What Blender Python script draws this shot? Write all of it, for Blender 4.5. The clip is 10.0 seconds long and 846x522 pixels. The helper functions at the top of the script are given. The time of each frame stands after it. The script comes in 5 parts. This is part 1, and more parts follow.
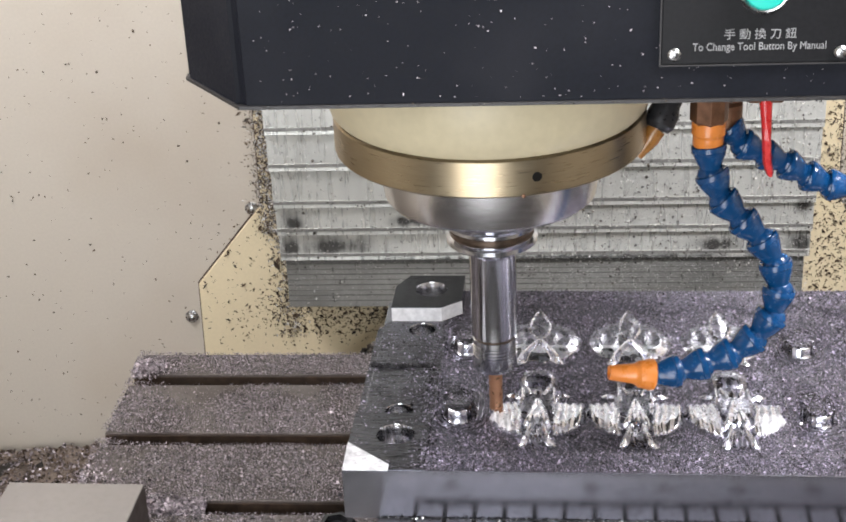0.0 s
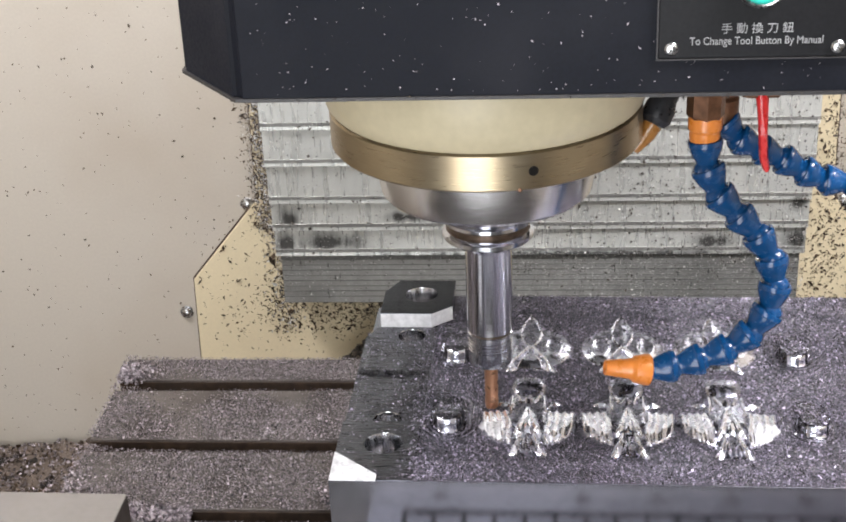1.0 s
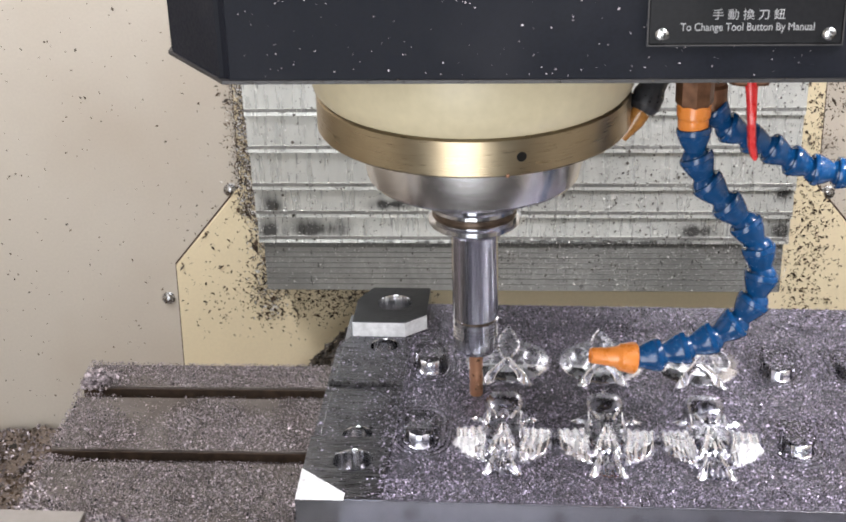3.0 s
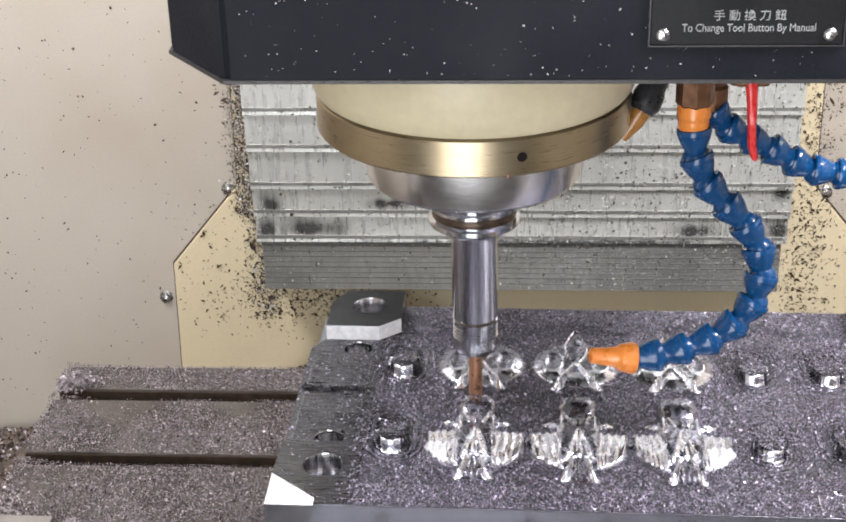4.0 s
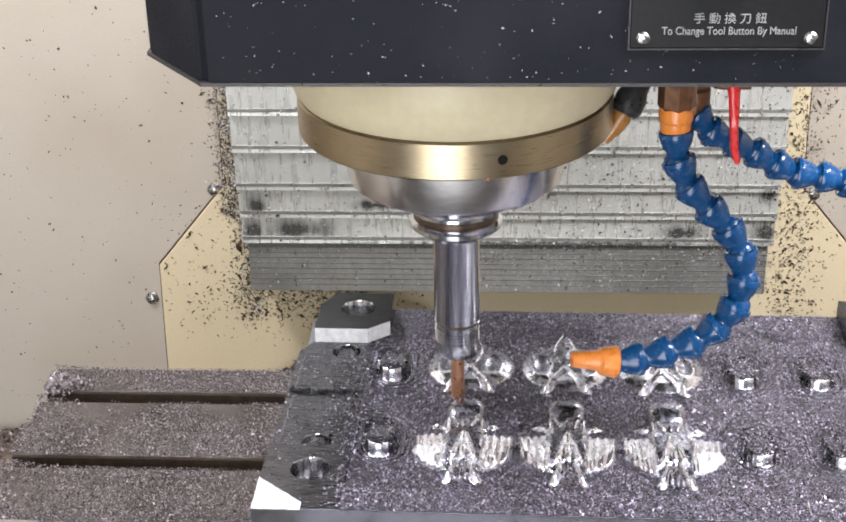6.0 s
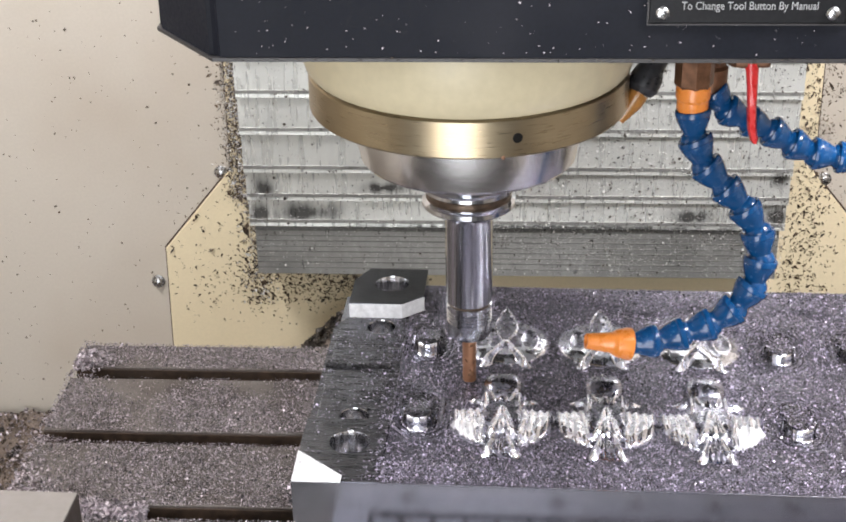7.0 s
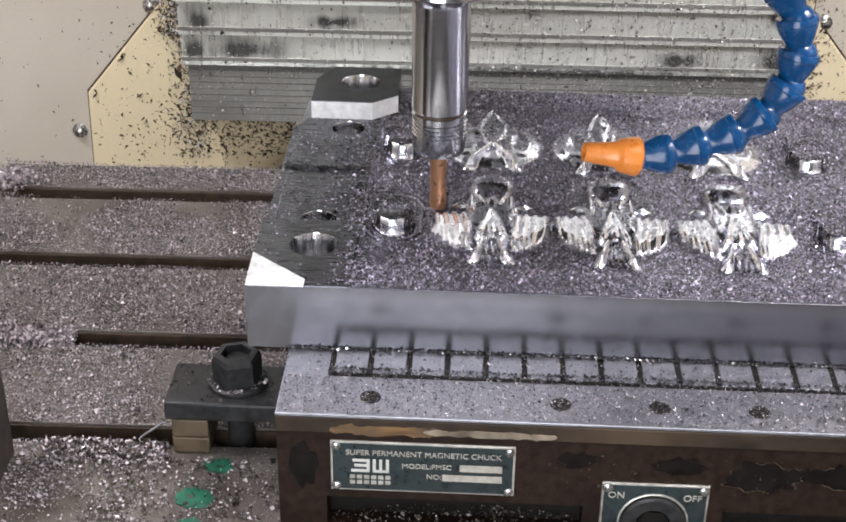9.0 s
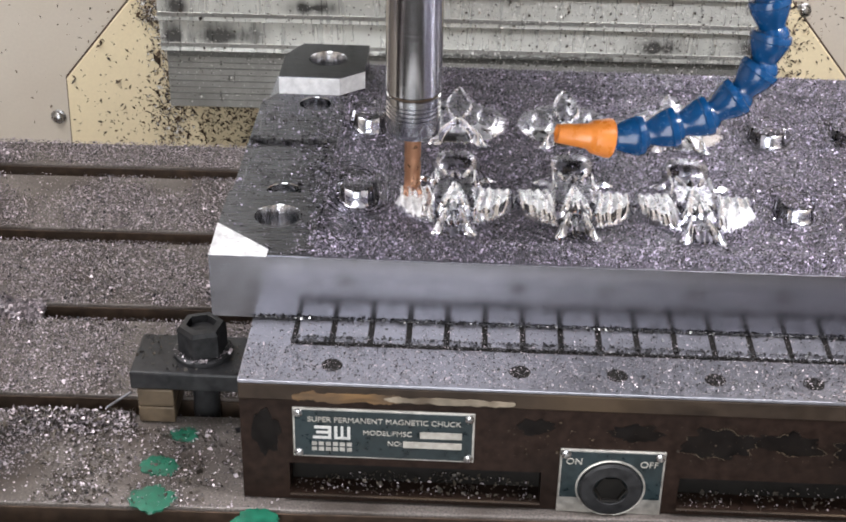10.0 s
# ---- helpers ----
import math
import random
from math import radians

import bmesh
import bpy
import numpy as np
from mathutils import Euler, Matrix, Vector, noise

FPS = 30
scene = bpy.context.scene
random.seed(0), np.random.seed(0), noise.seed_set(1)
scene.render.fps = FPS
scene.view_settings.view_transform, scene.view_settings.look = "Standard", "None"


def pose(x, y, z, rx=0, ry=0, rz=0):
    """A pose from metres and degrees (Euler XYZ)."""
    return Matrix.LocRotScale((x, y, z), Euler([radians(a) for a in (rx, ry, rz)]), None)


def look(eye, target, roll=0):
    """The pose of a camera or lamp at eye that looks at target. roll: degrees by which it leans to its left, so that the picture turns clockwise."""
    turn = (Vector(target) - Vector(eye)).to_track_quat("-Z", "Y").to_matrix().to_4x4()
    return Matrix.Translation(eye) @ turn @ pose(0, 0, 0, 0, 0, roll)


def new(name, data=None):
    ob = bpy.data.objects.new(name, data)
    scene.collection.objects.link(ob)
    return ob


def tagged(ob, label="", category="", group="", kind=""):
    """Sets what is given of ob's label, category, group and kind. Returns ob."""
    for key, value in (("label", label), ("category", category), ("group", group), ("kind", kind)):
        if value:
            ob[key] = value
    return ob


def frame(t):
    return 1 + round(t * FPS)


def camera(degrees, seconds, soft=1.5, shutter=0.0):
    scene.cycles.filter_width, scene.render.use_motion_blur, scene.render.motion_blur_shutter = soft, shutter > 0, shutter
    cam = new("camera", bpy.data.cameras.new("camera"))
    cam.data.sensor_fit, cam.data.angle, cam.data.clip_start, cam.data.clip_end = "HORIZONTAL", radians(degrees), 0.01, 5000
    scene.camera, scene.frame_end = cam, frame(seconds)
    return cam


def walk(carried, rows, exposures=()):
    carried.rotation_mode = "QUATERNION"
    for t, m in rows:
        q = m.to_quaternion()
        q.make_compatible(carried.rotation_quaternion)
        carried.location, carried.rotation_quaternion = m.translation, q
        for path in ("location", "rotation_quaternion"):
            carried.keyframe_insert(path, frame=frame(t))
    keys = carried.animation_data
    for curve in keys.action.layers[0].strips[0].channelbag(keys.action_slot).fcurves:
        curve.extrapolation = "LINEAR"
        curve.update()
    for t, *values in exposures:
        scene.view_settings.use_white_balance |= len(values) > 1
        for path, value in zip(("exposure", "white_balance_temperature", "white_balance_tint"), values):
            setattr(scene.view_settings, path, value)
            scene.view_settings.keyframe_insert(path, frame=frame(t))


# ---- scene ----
cam = camera(32.416, 10.0, soft=1.85)
walk(cam, [
    (0, pose(0.0351, -0.9099, 0.6680, 64.407, 2.484, 4.058)),
    (0.5, pose(0.0334, -0.9089, 0.6654, 64.408, 2.328, 4.019)),
    (1, pose(0.0343, -0.9102, 0.6654, 64.327, 2.246, 3.948)),
    (1.5, pose(0.0349, -0.9072, 0.6619, 64.199, 2.064, 3.829)),
    (2, pose(0.0351, -0.9105, 0.6631, 64.111, 1.820, 3.730)),
    (2.5, pose(0.0331, -0.9075, 0.6601, 64.021, 1.589, 3.592)),
    (4, pose(0.0273, -0.9064, 0.6611, 63.885, 1.292, 3.356)),
    (4.5, pose(0.0288, -0.9055, 0.6618, 63.893, 1.245, 3.307)),
    (5, pose(0.0326, -0.9038, 0.6626, 63.865, 1.233, 3.275)),
    (5.5, pose(0.0361, -0.8998, 0.6604, 63.867, 1.192, 3.212)),
    (6.8, pose(0.0298, -0.9025, 0.6618, 63.846, 0.963, 3.151)),
    (7, pose(0.0282, -0.8927, 0.6512, 63.395, 0.978, 3.346)),
    (7.5, pose(0.0217, -0.8598, 0.6164, 62.387, 0.701, 3.504)),
    (8, pose(0.0147, -0.8052, 0.5666, 61.363, 0.491, 3.328)),
    (8.5, pose(0.0115, -0.7751, 0.5295, 60.208, -0.064, 2.494)),
    (9, pose(0.0100, -0.7674, 0.5185, 59.773, -0.675, 1.766)),
    (9.5, pose(0.0156, -0.7638, 0.5159, 59.578, -0.843, 1.531)),
    (10, pose(0.0171, -0.7698, 0.5133, 59.482, -1.026, 1.329)),
], exposures=[(0, -0.05), (2.5, 0.0), (4, 0.03), (7.5, 0.08), (8.5, 0.0), (10, 0.02)])

# ---- world and lamps ----
world = bpy.data.worlds.new("world")
scene.world = world
world.use_nodes = True
world.node_tree.nodes["Background"].inputs[0].default_value = (0.75, 0.82, 0.9, 1)
world.node_tree.nodes["Background"].inputs[1].default_value = 0.3


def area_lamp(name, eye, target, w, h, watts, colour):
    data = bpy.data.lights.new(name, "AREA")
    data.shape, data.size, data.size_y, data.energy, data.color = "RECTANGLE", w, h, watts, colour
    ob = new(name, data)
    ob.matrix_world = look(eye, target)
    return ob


# Unseen lamps, assumed from the lighting and placed to match its brightness.
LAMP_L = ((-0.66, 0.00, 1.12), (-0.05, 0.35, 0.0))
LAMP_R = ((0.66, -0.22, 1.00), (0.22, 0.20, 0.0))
# Large unseen lamp in front, added for fill and bright bands on steel.
FILL_S = ((-0.18, -1.55, 0.375), (-0.18, 0.30, 0.375))
area_lamp("added_light_left", *LAMP_L, 0.60, 0.10, 17, (0.962, 0.946, 1.0))
area_lamp("added_light_right", *LAMP_R, 0.60, 0.10, 30, (0.962, 0.946, 1.0))
area_lamp("front_fill_light", *FILL_S, 0.75, 1.65, 28, (0.94, 0.96, 1.0))

# ---- materials ----


def mat(name, colour, rough=0.5, metal=0.0, grain=60.0, vary=0.15, bump=0.1, stain=6.0, stain_amount=0.2,
        stretch=(1, 1, 1), island=0.0, rough_vary=0.1, stain_colour=None, coat=0.0, spec=0.5, distance=0.0004):
    m = bpy.data.materials.new(name)
    m.use_nodes = True
    nt = m.node_tree
    nodes, links = nt.nodes, nt.links
    bs = nodes["Principled BSDF"]
    bs.inputs["Metallic"].default_value = metal
    bs.inputs["Coat Weight"].default_value = coat
    bs.inputs["Specular IOR Level"].default_value = spec
    tc = nodes.new("ShaderNodeTexCoord")
    mp = nodes.new("ShaderNodeMapping")
    mp.inputs["Scale"].default_value = stretch
    links.new(tc.outputs["Object"], mp.inputs["Vector"])
    fine = nodes.new("ShaderNodeTexNoise")
    fine.inputs["Scale"].default_value, fine.inputs["Detail"].default_value = grain, 5
    links.new(mp.outputs[0], fine.inputs["Vector"])
    broad = nodes.new("ShaderNodeTexNoise")
    broad.inputs["Scale"].default_value, broad.inputs["Detail"].default_value = stain, 4
    links.new(tc.outputs["Object"], broad.inputs["Vector"])
    ramp = nodes.new("ShaderNodeMapRange")
    ramp.inputs[1].default_value, ramp.inputs[2].default_value = 0.3, 0.7
    ramp.inputs[3].default_value, ramp.inputs[4].default_value = 1 - vary, 1 + vary
    links.new(fine.outputs[0], ramp.inputs[0])
    scale = nodes.new("ShaderNodeVectorMath")
    scale.operation = "SCALE"
    scale.inputs[0].default_value = colour
    links.new(ramp.outputs[0], scale.inputs["Scale"])
    mask = nodes.new("ShaderNodeMapRange")
    mask.inputs[1].default_value, mask.inputs[2].default_value = 0.45, 0.7
    mask.inputs[3].default_value, mask.inputs[4].default_value = 0, stain_amount
    links.new(broad.outputs[0], mask.inputs[0])
    mix = nodes.new("ShaderNodeMix")
    mix.data_type = "RGBA"
    links.new(mask.outputs[0], mix.inputs[0])
    links.new(scale.outputs[0], mix.inputs[6])
    mix.inputs[7].default_value = (*(stain_colour or [c * 0.45 for c in colour]), 1)
    last = mix.outputs[2]
    if island:
        geo = nodes.new("ShaderNodeNewGeometry")
        r2 = nodes.new("ShaderNodeMapRange")
        r2.inputs[3].default_value, r2.inputs[4].default_value = 1 - island, 1 + island
        links.new(geo.outputs["Random Per Island"], r2.inputs[0])
        s2 = nodes.new("ShaderNodeVectorMath")
        s2.operation = "SCALE"
        links.new(last, s2.inputs[0])
        links.new(r2.outputs[0], s2.inputs["Scale"])
        last = s2.outputs[0]
    links.new(last, bs.inputs["Base Color"])
    rr = nodes.new("ShaderNodeMapRange")
    rr.inputs[1].default_value, rr.inputs[2].default_value = 0.3, 0.7
    rr.inputs[3].default_value, rr.inputs[4].default_value = max(rough - rough_vary, 0.03), min(rough + rough_vary, 1)
    links.new(fine.outputs[0], rr.inputs[0])
    links.new(rr.outputs[0], bs.inputs["Roughness"])
    if bump:
        b = nodes.new("ShaderNodeBump")
        b.inputs["Strength"].default_value, b.inputs["Distance"].default_value = bump, distance
        links.new(fine.outputs[0], b.inputs["Height"])
        links.new(b.outputs[0], bs.inputs["Normal"])
    return m


wall_paint = mat("wall_paint", (0.512, 0.466, 0.395), 0.45, grain=300, vary=0.03, bump=0.15, stain=3, stain_amount=0.6, stain_colour=(0.38, 0.312, 0.235))
plate_paint = mat("plate_paint", (0.70, 0.60, 0.40), 0.42, grain=300, vary=0.03, bump=0.15, stain=5, stain_amount=0.1)
cover_steel = mat("cover_steel", (0.73, 0.74, 0.695), 0.29, 0.52, grain=160, vary=0.05, bump=0.01, rough_vary=0.04, stain=7, stain_amount=0.2,
                  stretch=(1, 1, 0.12), stain_colour=(0.38, 0.39, 0.35))
cover_grey = mat("cover_grey", (0.34, 0.34, 0.32), 0.36, 0.6, grain=160, vary=0.12, bump=0.05, stain=9, stain_amount=0.5, stretch=(1, 1, 0.3))
# Dark colour for shade in the cover's grooves and behind its slats.
cover_shade = mat("cover_shade", (0.13, 0.13, 0.12), 0.5, grain=200, vary=0.3)


def smears(m, spots):
    """Oily smears with soft ragged outlines, at (x, z, half width, half height) on a cover."""
    nt = m.node_tree
    nodes, links = nt.nodes, nt.links
    bs = nodes["Principled BSDF"]
    tc = nodes.new("ShaderNodeTexCoord")
    rag = nodes.new("ShaderNodeTexNoise")
    rag.inputs["Scale"].default_value, rag.inputs["Detail"].default_value = 90, 5
    streak = nodes.new("ShaderNodeMapping")
    streak.inputs["Scale"].default_value = (1, 1, 0.3)
    links.new(tc.outputs["Object"], streak.inputs["Vector"])
    links.new(streak.outputs[0], rag.inputs["Vector"])
    total = None
    for x, z, w, h in spots:
        mp = nodes.new("ShaderNodeMapping")
        mp.inputs["Location"].default_value = (-x / w, 0, -z / h)
        mp.inputs["Scale"].default_value = (1 / w, 0, 1 / h)
        links.new(tc.outputs["Object"], mp.inputs["Vector"])
        ln = nodes.new("ShaderNodeVectorMath")
        ln.operation = "LENGTH"
        links.new(mp.outputs[0], ln.inputs[0])
        mr = nodes.new("ShaderNodeMapRange")
        mr.inputs[1].default_value, mr.inputs[2].default_value, mr.inputs[3].default_value, mr.inputs[4].default_value = 0.0, 1.35, 1.0, 0.0
        links.new(ln.outputs["Value"], mr.inputs[0])
        if total is None:
            total = mr.outputs[0]
        else:
            mx = nodes.new("ShaderNodeMath")
            mx.operation = "MAXIMUM"
            links.new(total, mx.inputs[0])
            links.new(mr.outputs[0], mx.inputs[1])
            total = mx.outputs[0]
    edge = nodes.new("ShaderNodeMath")
    edge.operation = "MULTIPLY_ADD"
    links.new(rag.outputs[0], edge.inputs[0])
    edge.inputs[1].default_value, edge.inputs[2].default_value = 2.0, -1.0
    add = nodes.new("ShaderNodeMath")
    add.operation, add.use_clamp = "ADD", True
    links.new(total, add.inputs[0])
    links.new(edge.outputs[0], add.inputs[1])
    cut = nodes.new("ShaderNodeMath")
    cut.operation, cut.use_clamp = "MULTIPLY", True
    links.new(add.outputs[0], cut.inputs[0])
    links.new(total, cut.inputs[1])
    gain = nodes.new("ShaderNodeMath")
    gain.operation, gain.use_clamp = "MULTIPLY", True
    links.new(cut.outputs[0], gain.inputs[0])
    gain.inputs[1].default_value = 1.7
    mix = nodes.new("ShaderNodeMix")
    mix.data_type = "RGBA"
    links.new(gain.outputs[0], mix.inputs[0])
    links.new(bs.inputs["Base Color"].links[0].from_socket, mix.inputs[6])
    mix.inputs[7].default_value = (0.085, 0.085, 0.08, 1)
    links.new(mix.outputs[2], bs.inputs["Base Color"])


# places are from the cover's own foot
# the long last one draws a shadow line along a slat's lower edge
smears(cover_steel, ((-0.242, 0.078, 0.060, 0.017), (-0.285, 0.111, 0.018, 0.020), (-0.292, 0.078, 0.020, 0.018), (0.198, 0.077, 0.034, 0.013),
                     (0.285, 0.078, 0.020, 0.016), (0.283, 0.126, 0.012, 0.012), (-0.15, 0.112, 0.034, 0.009), (0.03, 0.063, 0.32, 0.005)))
head_paint = mat("head_paint", (0.0075, 0.0085, 0.0125), 0.5, spec=0.09, grain=500, vary=0.2, bump=0.08, stain=12, stain_amount=0.3,
                 stain_colour=(0.03, 0.03, 0.035))
edge_paint = mat("edge_paint", (0.035, 0.033, 0.033), 0.45, 0.3, grain=200, vary=0.4, bump=0.2)
plate_black = mat("plate_black", (0.010, 0.010, 0.011), 0.4, spec=0.15, grain=400, vary=0.2, bump=0.1)
cream_cast = mat("cream_cast", (0.53, 0.465, 0.315), 0.38, grain=150, vary=0.05, bump=0.2, stain=8, stain_amount=0.25)
brass = mat("brass", (0.41, 0.34, 0.23), 0.31, 1.0, grain=60, vary=0.06, bump=0.0, rough_vary=0.05, stain=14, stain_amount=0.5,
            stretch=(1, 1, 20), stain_colour=(0.27, 0.19, 0.105))
ground_steel = mat("ground_steel", (0.80, 0.80, 0.82), 0.2, 1.0, grain=90, vary=0.03, bump=0.0, rough_vary=0.04, stain=20, stain_amount=0.1, stretch=(1, 1, 14))
holder_steel = mat("holder_steel", (0.55, 0.56, 0.59), 0.13, 1.0, grain=90, vary=0.03, bump=0.0, rough_vary=0.03, stain=30, stain_amount=0.12, stretch=(1, 1, 20))
groove_dark = mat("groove_dark", (0.10, 0.07, 0.05), 0.4, 0.6, grain=200, vary=0.3)
carbide = mat("carbide", (0.46, 0.24, 0.14), 0.34, 0.7, grain=120, vary=0.08, bump=0.03, stain=60, stain_amount=0.15)
hose_blue = mat("hose_blue", (0.003, 0.047, 0.145), 0.22, spec=0.4, grain=200, vary=0.1, bump=0.05, stain=60, stain_amount=0.25, coat=0.15)
hose_orange = mat("hose_orange", (0.66, 0.21, 0.035), 0.32, grain=200, vary=0.08, bump=0.05, stain=50, stain_amount=0.2, coat=0.2)
amber_plastic = mat("amber_plastic", (0.34, 0.15, 0.035), 0.3, grain=200, vary=0.15, bump=0.05, stain=60, stain_amount=0.5, coat=0.2)
valve_brass = mat("valve_brass", (0.16, 0.08, 0.045), 0.4, 0.7, grain=200, vary=0.3, bump=0.2)
red_paint = mat("red_paint", (0.62, 0.02, 0.02), 0.3, grain=200, vary=0.1, coat=0.3)
black_rubber = mat("black_rubber", (0.02, 0.02, 0.022), 0.35, grain=300, vary=0.3, bump=0.2)
print_grey = mat("print_grey", (0.30, 0.30, 0.30), 0.5, grain=900, vary=0.3)
teal_button = mat("teal_button", (0.01, 0.52, 0.42), 0.3, grain=100, vary=0.03, bump=0.0, coat=0.3)
chrome = mat("chrome", (0.50, 0.50, 0.50), 0.27, 1.0, grain=300, vary=0.1, bump=0.02)
print_white = mat("print_white", (0.48, 0.48, 0.46), 0.5, grain=400, vary=0.15)
table_iron = mat("table_iron", (0.122, 0.106, 0.096), 0.5, 0.3, grain=700, vary=0.45, bump=0.5, stain=22, stain_amount=0.8,
                 stain_colour=(0.045, 0.034, 0.027))
gap_brown = mat("gap_brown", (0.07, 0.045, 0.03), 0.6, 0.3, grain=120, vary=0.4, bump=0.4, stain=25, stain_amount=0.5, stain_colour=(0.03, 0.025, 0.02))
chuck_steel = mat("chuck_steel", (0.27, 0.27, 0.30), 0.40, 0.8, grain=200, vary=0.12, bump=0.1, stain=12, stain_amount=0.35)
chuck_paint = mat("chuck_paint", (0.0185, 0.0108, 0.0080), 0.45, spec=0.10, grain=200, vary=0.35, bump=0.25, stain=18, stain_amount=0.6,
                  stain_colour=(0.008, 0.006, 0.005))
worn_paint = mat("worn_paint", (0.0055, 0.0042, 0.0036), 0.4, spec=0.12, grain=150, vary=0.4, bump=0.3, stain=40, stain_amount=0.5, stain_colour=(0.010, 0.007, 0.005))
tan_rust = mat("tan_rust", (0.15, 0.085, 0.035), 0.45, 0.3, grain=60, vary=0.4, bump=0.4, stain=45, stain_amount=0.9, stain_colour=(0.06, 0.04, 0.025), stretch=(1, 1, 5))
bare_cream = mat("bare_cream", (0.24, 0.20, 0.15), 0.5, 0.4, grain=90, vary=0.35, bump=0.4, stain=70, stain_amount=0.8, stain_colour=(0.08, 0.055, 0.035))
rust_band = mat("rust_band", (0.030, 0.021, 0.015), 0.5, 0.0, spec=0.15, grain=90, vary=0.35, bump=0.3, stain=12, stain_amount=0.75, stain_colour=(0.075, 0.052, 0.032))
# Black of filler and plugs; also stands for shade in recesses and holes.
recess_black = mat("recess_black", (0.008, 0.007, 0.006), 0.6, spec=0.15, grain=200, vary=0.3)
work_dull = mat("work_dull", (0.17, 0.165, 0.19), 0.38, 0.9, grain=700, vary=0.35, bump=0.5, stain=30, stain_amount=0.3)
# Cut steel painted bright where ridges catch light, dark in hollows and on posts.
work_cut_lit = mat("work_cut_lit", (0.78, 0.79, 0.86), 0.25, 1.0, grain=140, vary=0.08, bump=0.05, stain=40, stain_amount=0.1)
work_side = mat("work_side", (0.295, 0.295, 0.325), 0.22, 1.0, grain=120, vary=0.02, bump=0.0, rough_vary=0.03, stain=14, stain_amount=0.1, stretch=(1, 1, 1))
work_smooth_shade = mat("work_smooth_shade", (0.34, 0.34, 0.385), 0.25, 1.0, grain=160, vary=0.3, bump=0.2, stain=30, stain_amount=0.4)
work_post_shade = mat("work_post_shade", (0.085, 0.084, 0.095), 0.26, 1.0, grain=160, vary=0.35, bump=0.25, stain=30, stain_amount=0.4, stretch=(1, 6, 1))
# Near black, painted in place of the dark reflection on rear lug tops.
work_ground_dim = mat("work_ground_dim", (0.055, 0.055, 0.06), 0.13, 1.0, grain=90, vary=0.15, bump=0.02, stain=20, stain_amount=0.2, stretch=(1, 10, 1))
# Pale colour of the unseen strip that nose and holder reflect.
reflector_paint = mat("reflector_paint", (0.36, 0.345, 0.32), 0.5, grain=200, vary=0.06, bump=0.1, stain=5, stain_amount=0.3)
# Dark tone painted for what the milled shelf and front lug reflect.
work_milled_dim = mat("work_milled_dim", (0.125, 0.125, 0.135), 0.3, 1.0, grain=70, vary=0.4, bump=0.25, stain=30, stain_amount=0.3, stretch=(1, 14, 1))
# Pale colour stands for the light on the lugs' front faces.
lug_lit = mat("lug_lit", (0.86, 0.86, 0.87), 0.4, 0.1, grain=260, vary=0.12, bump=0.5, stain=110, stain_amount=0.35)
# Lengthwise streaks paint the bright and dark reflections in the bores.
bore_streaks = mat("bore_streaks", (0.75, 0.75, 0.77), 0.14, 1.0, grain=60, vary=0.35, bump=0.05, stain=200, stain_amount=0.6, stretch=(4, 4, 0.2))
# Pale steel: fresh rough cut, and the bevel painted as catching light.
work_bright = mat("work_bright", (0.70, 0.70, 0.71), 0.4, 0.3, grain=260, vary=0.3, bump=0.7, stain=110, stain_amount=0.6)
chip_steel = mat("chip_steel", (0.39, 0.345, 0.365), 0.46, 0.5, grain=600, vary=0.2, bump=0.0, island=0.5, stain_amount=0.0)
chip_violet = mat("chip_violet", (0.37, 0.335, 0.43), 0.42, 0.6, grain=600, vary=0.2, bump=0.0, island=0.6, stain_amount=0.0)
chip_brown = mat("chip_brown", (0.045, 0.036, 0.027), 0.5, 0.2, grain=600, vary=0.3, bump=0.0, island=0.7, stain_amount=0.0)
chip_rust = mat("chip_rust", (0.058, 0.036, 0.020), 0.5, 0.2, grain=600, vary=0.3, bump=0.0, island=0.7, stain_amount=0.0)
chip_dark = mat("chip_dark", (0.030, 0.029, 0.032), 0.45, 0.3, grain=600, vary=0.3, bump=0.0, island=0.7, stain_amount=0.0)
chip_pale = mat("chip_pale", (0.60, 0.585, 0.56), 0.6, 0.0, grain=600, vary=0.2, bump=0.0, island=0.35, stain_amount=0.0)
chip_bright = mat("chip_bright", (0.50, 0.50, 0.50), 0.35, 0.8, grain=600, vary=0.2, bump=0.0, island=0.4, stain_amount=0.0)
clamp_black = mat("clamp_black", (0.018, 0.018, 0.019), 0.42, 0.1, spec=0.25, grain=250, vary=0.4, bump=0.3, stain=30, stain_amount=0.4, stain_colour=(0.05, 0.05, 0.05))
spacer_rust = mat("spacer_rust", (0.11, 0.08, 0.05), 0.55, 0.3, grain=120, vary=0.3, bump=0.4, stain=40, stain_amount=0.5)
block_side = mat("block_side", (0.050, 0.040, 0.034), 0.5, 0.3, grain=120, vary=0.25, bump=0.3, stain=20, stain_amount=0.4)
block_top = mat("block_top", (0.25, 0.235, 0.22), 0.42, 0.7, grain=200, vary=0.08, bump=0.1, stain=10, stain_amount=0.2)
chalk = mat("chalk", (0.75, 0.75, 0.72), 0.8, grain=500, vary=0.15, bump=0.3)
green_paint = mat("green_paint", (0.006, 0.090, 0.052), 0.4, grain=200, vary=0.3, bump=0.2, stain=60, stain_amount=0.6)
label_green = mat("label_green", (0.010, 0.018, 0.020), 0.35, grain=300, vary=0.3, bump=0.1, stain=40, stain_amount=0.5, stain_colour=(0.014, 0.030, 0.036))
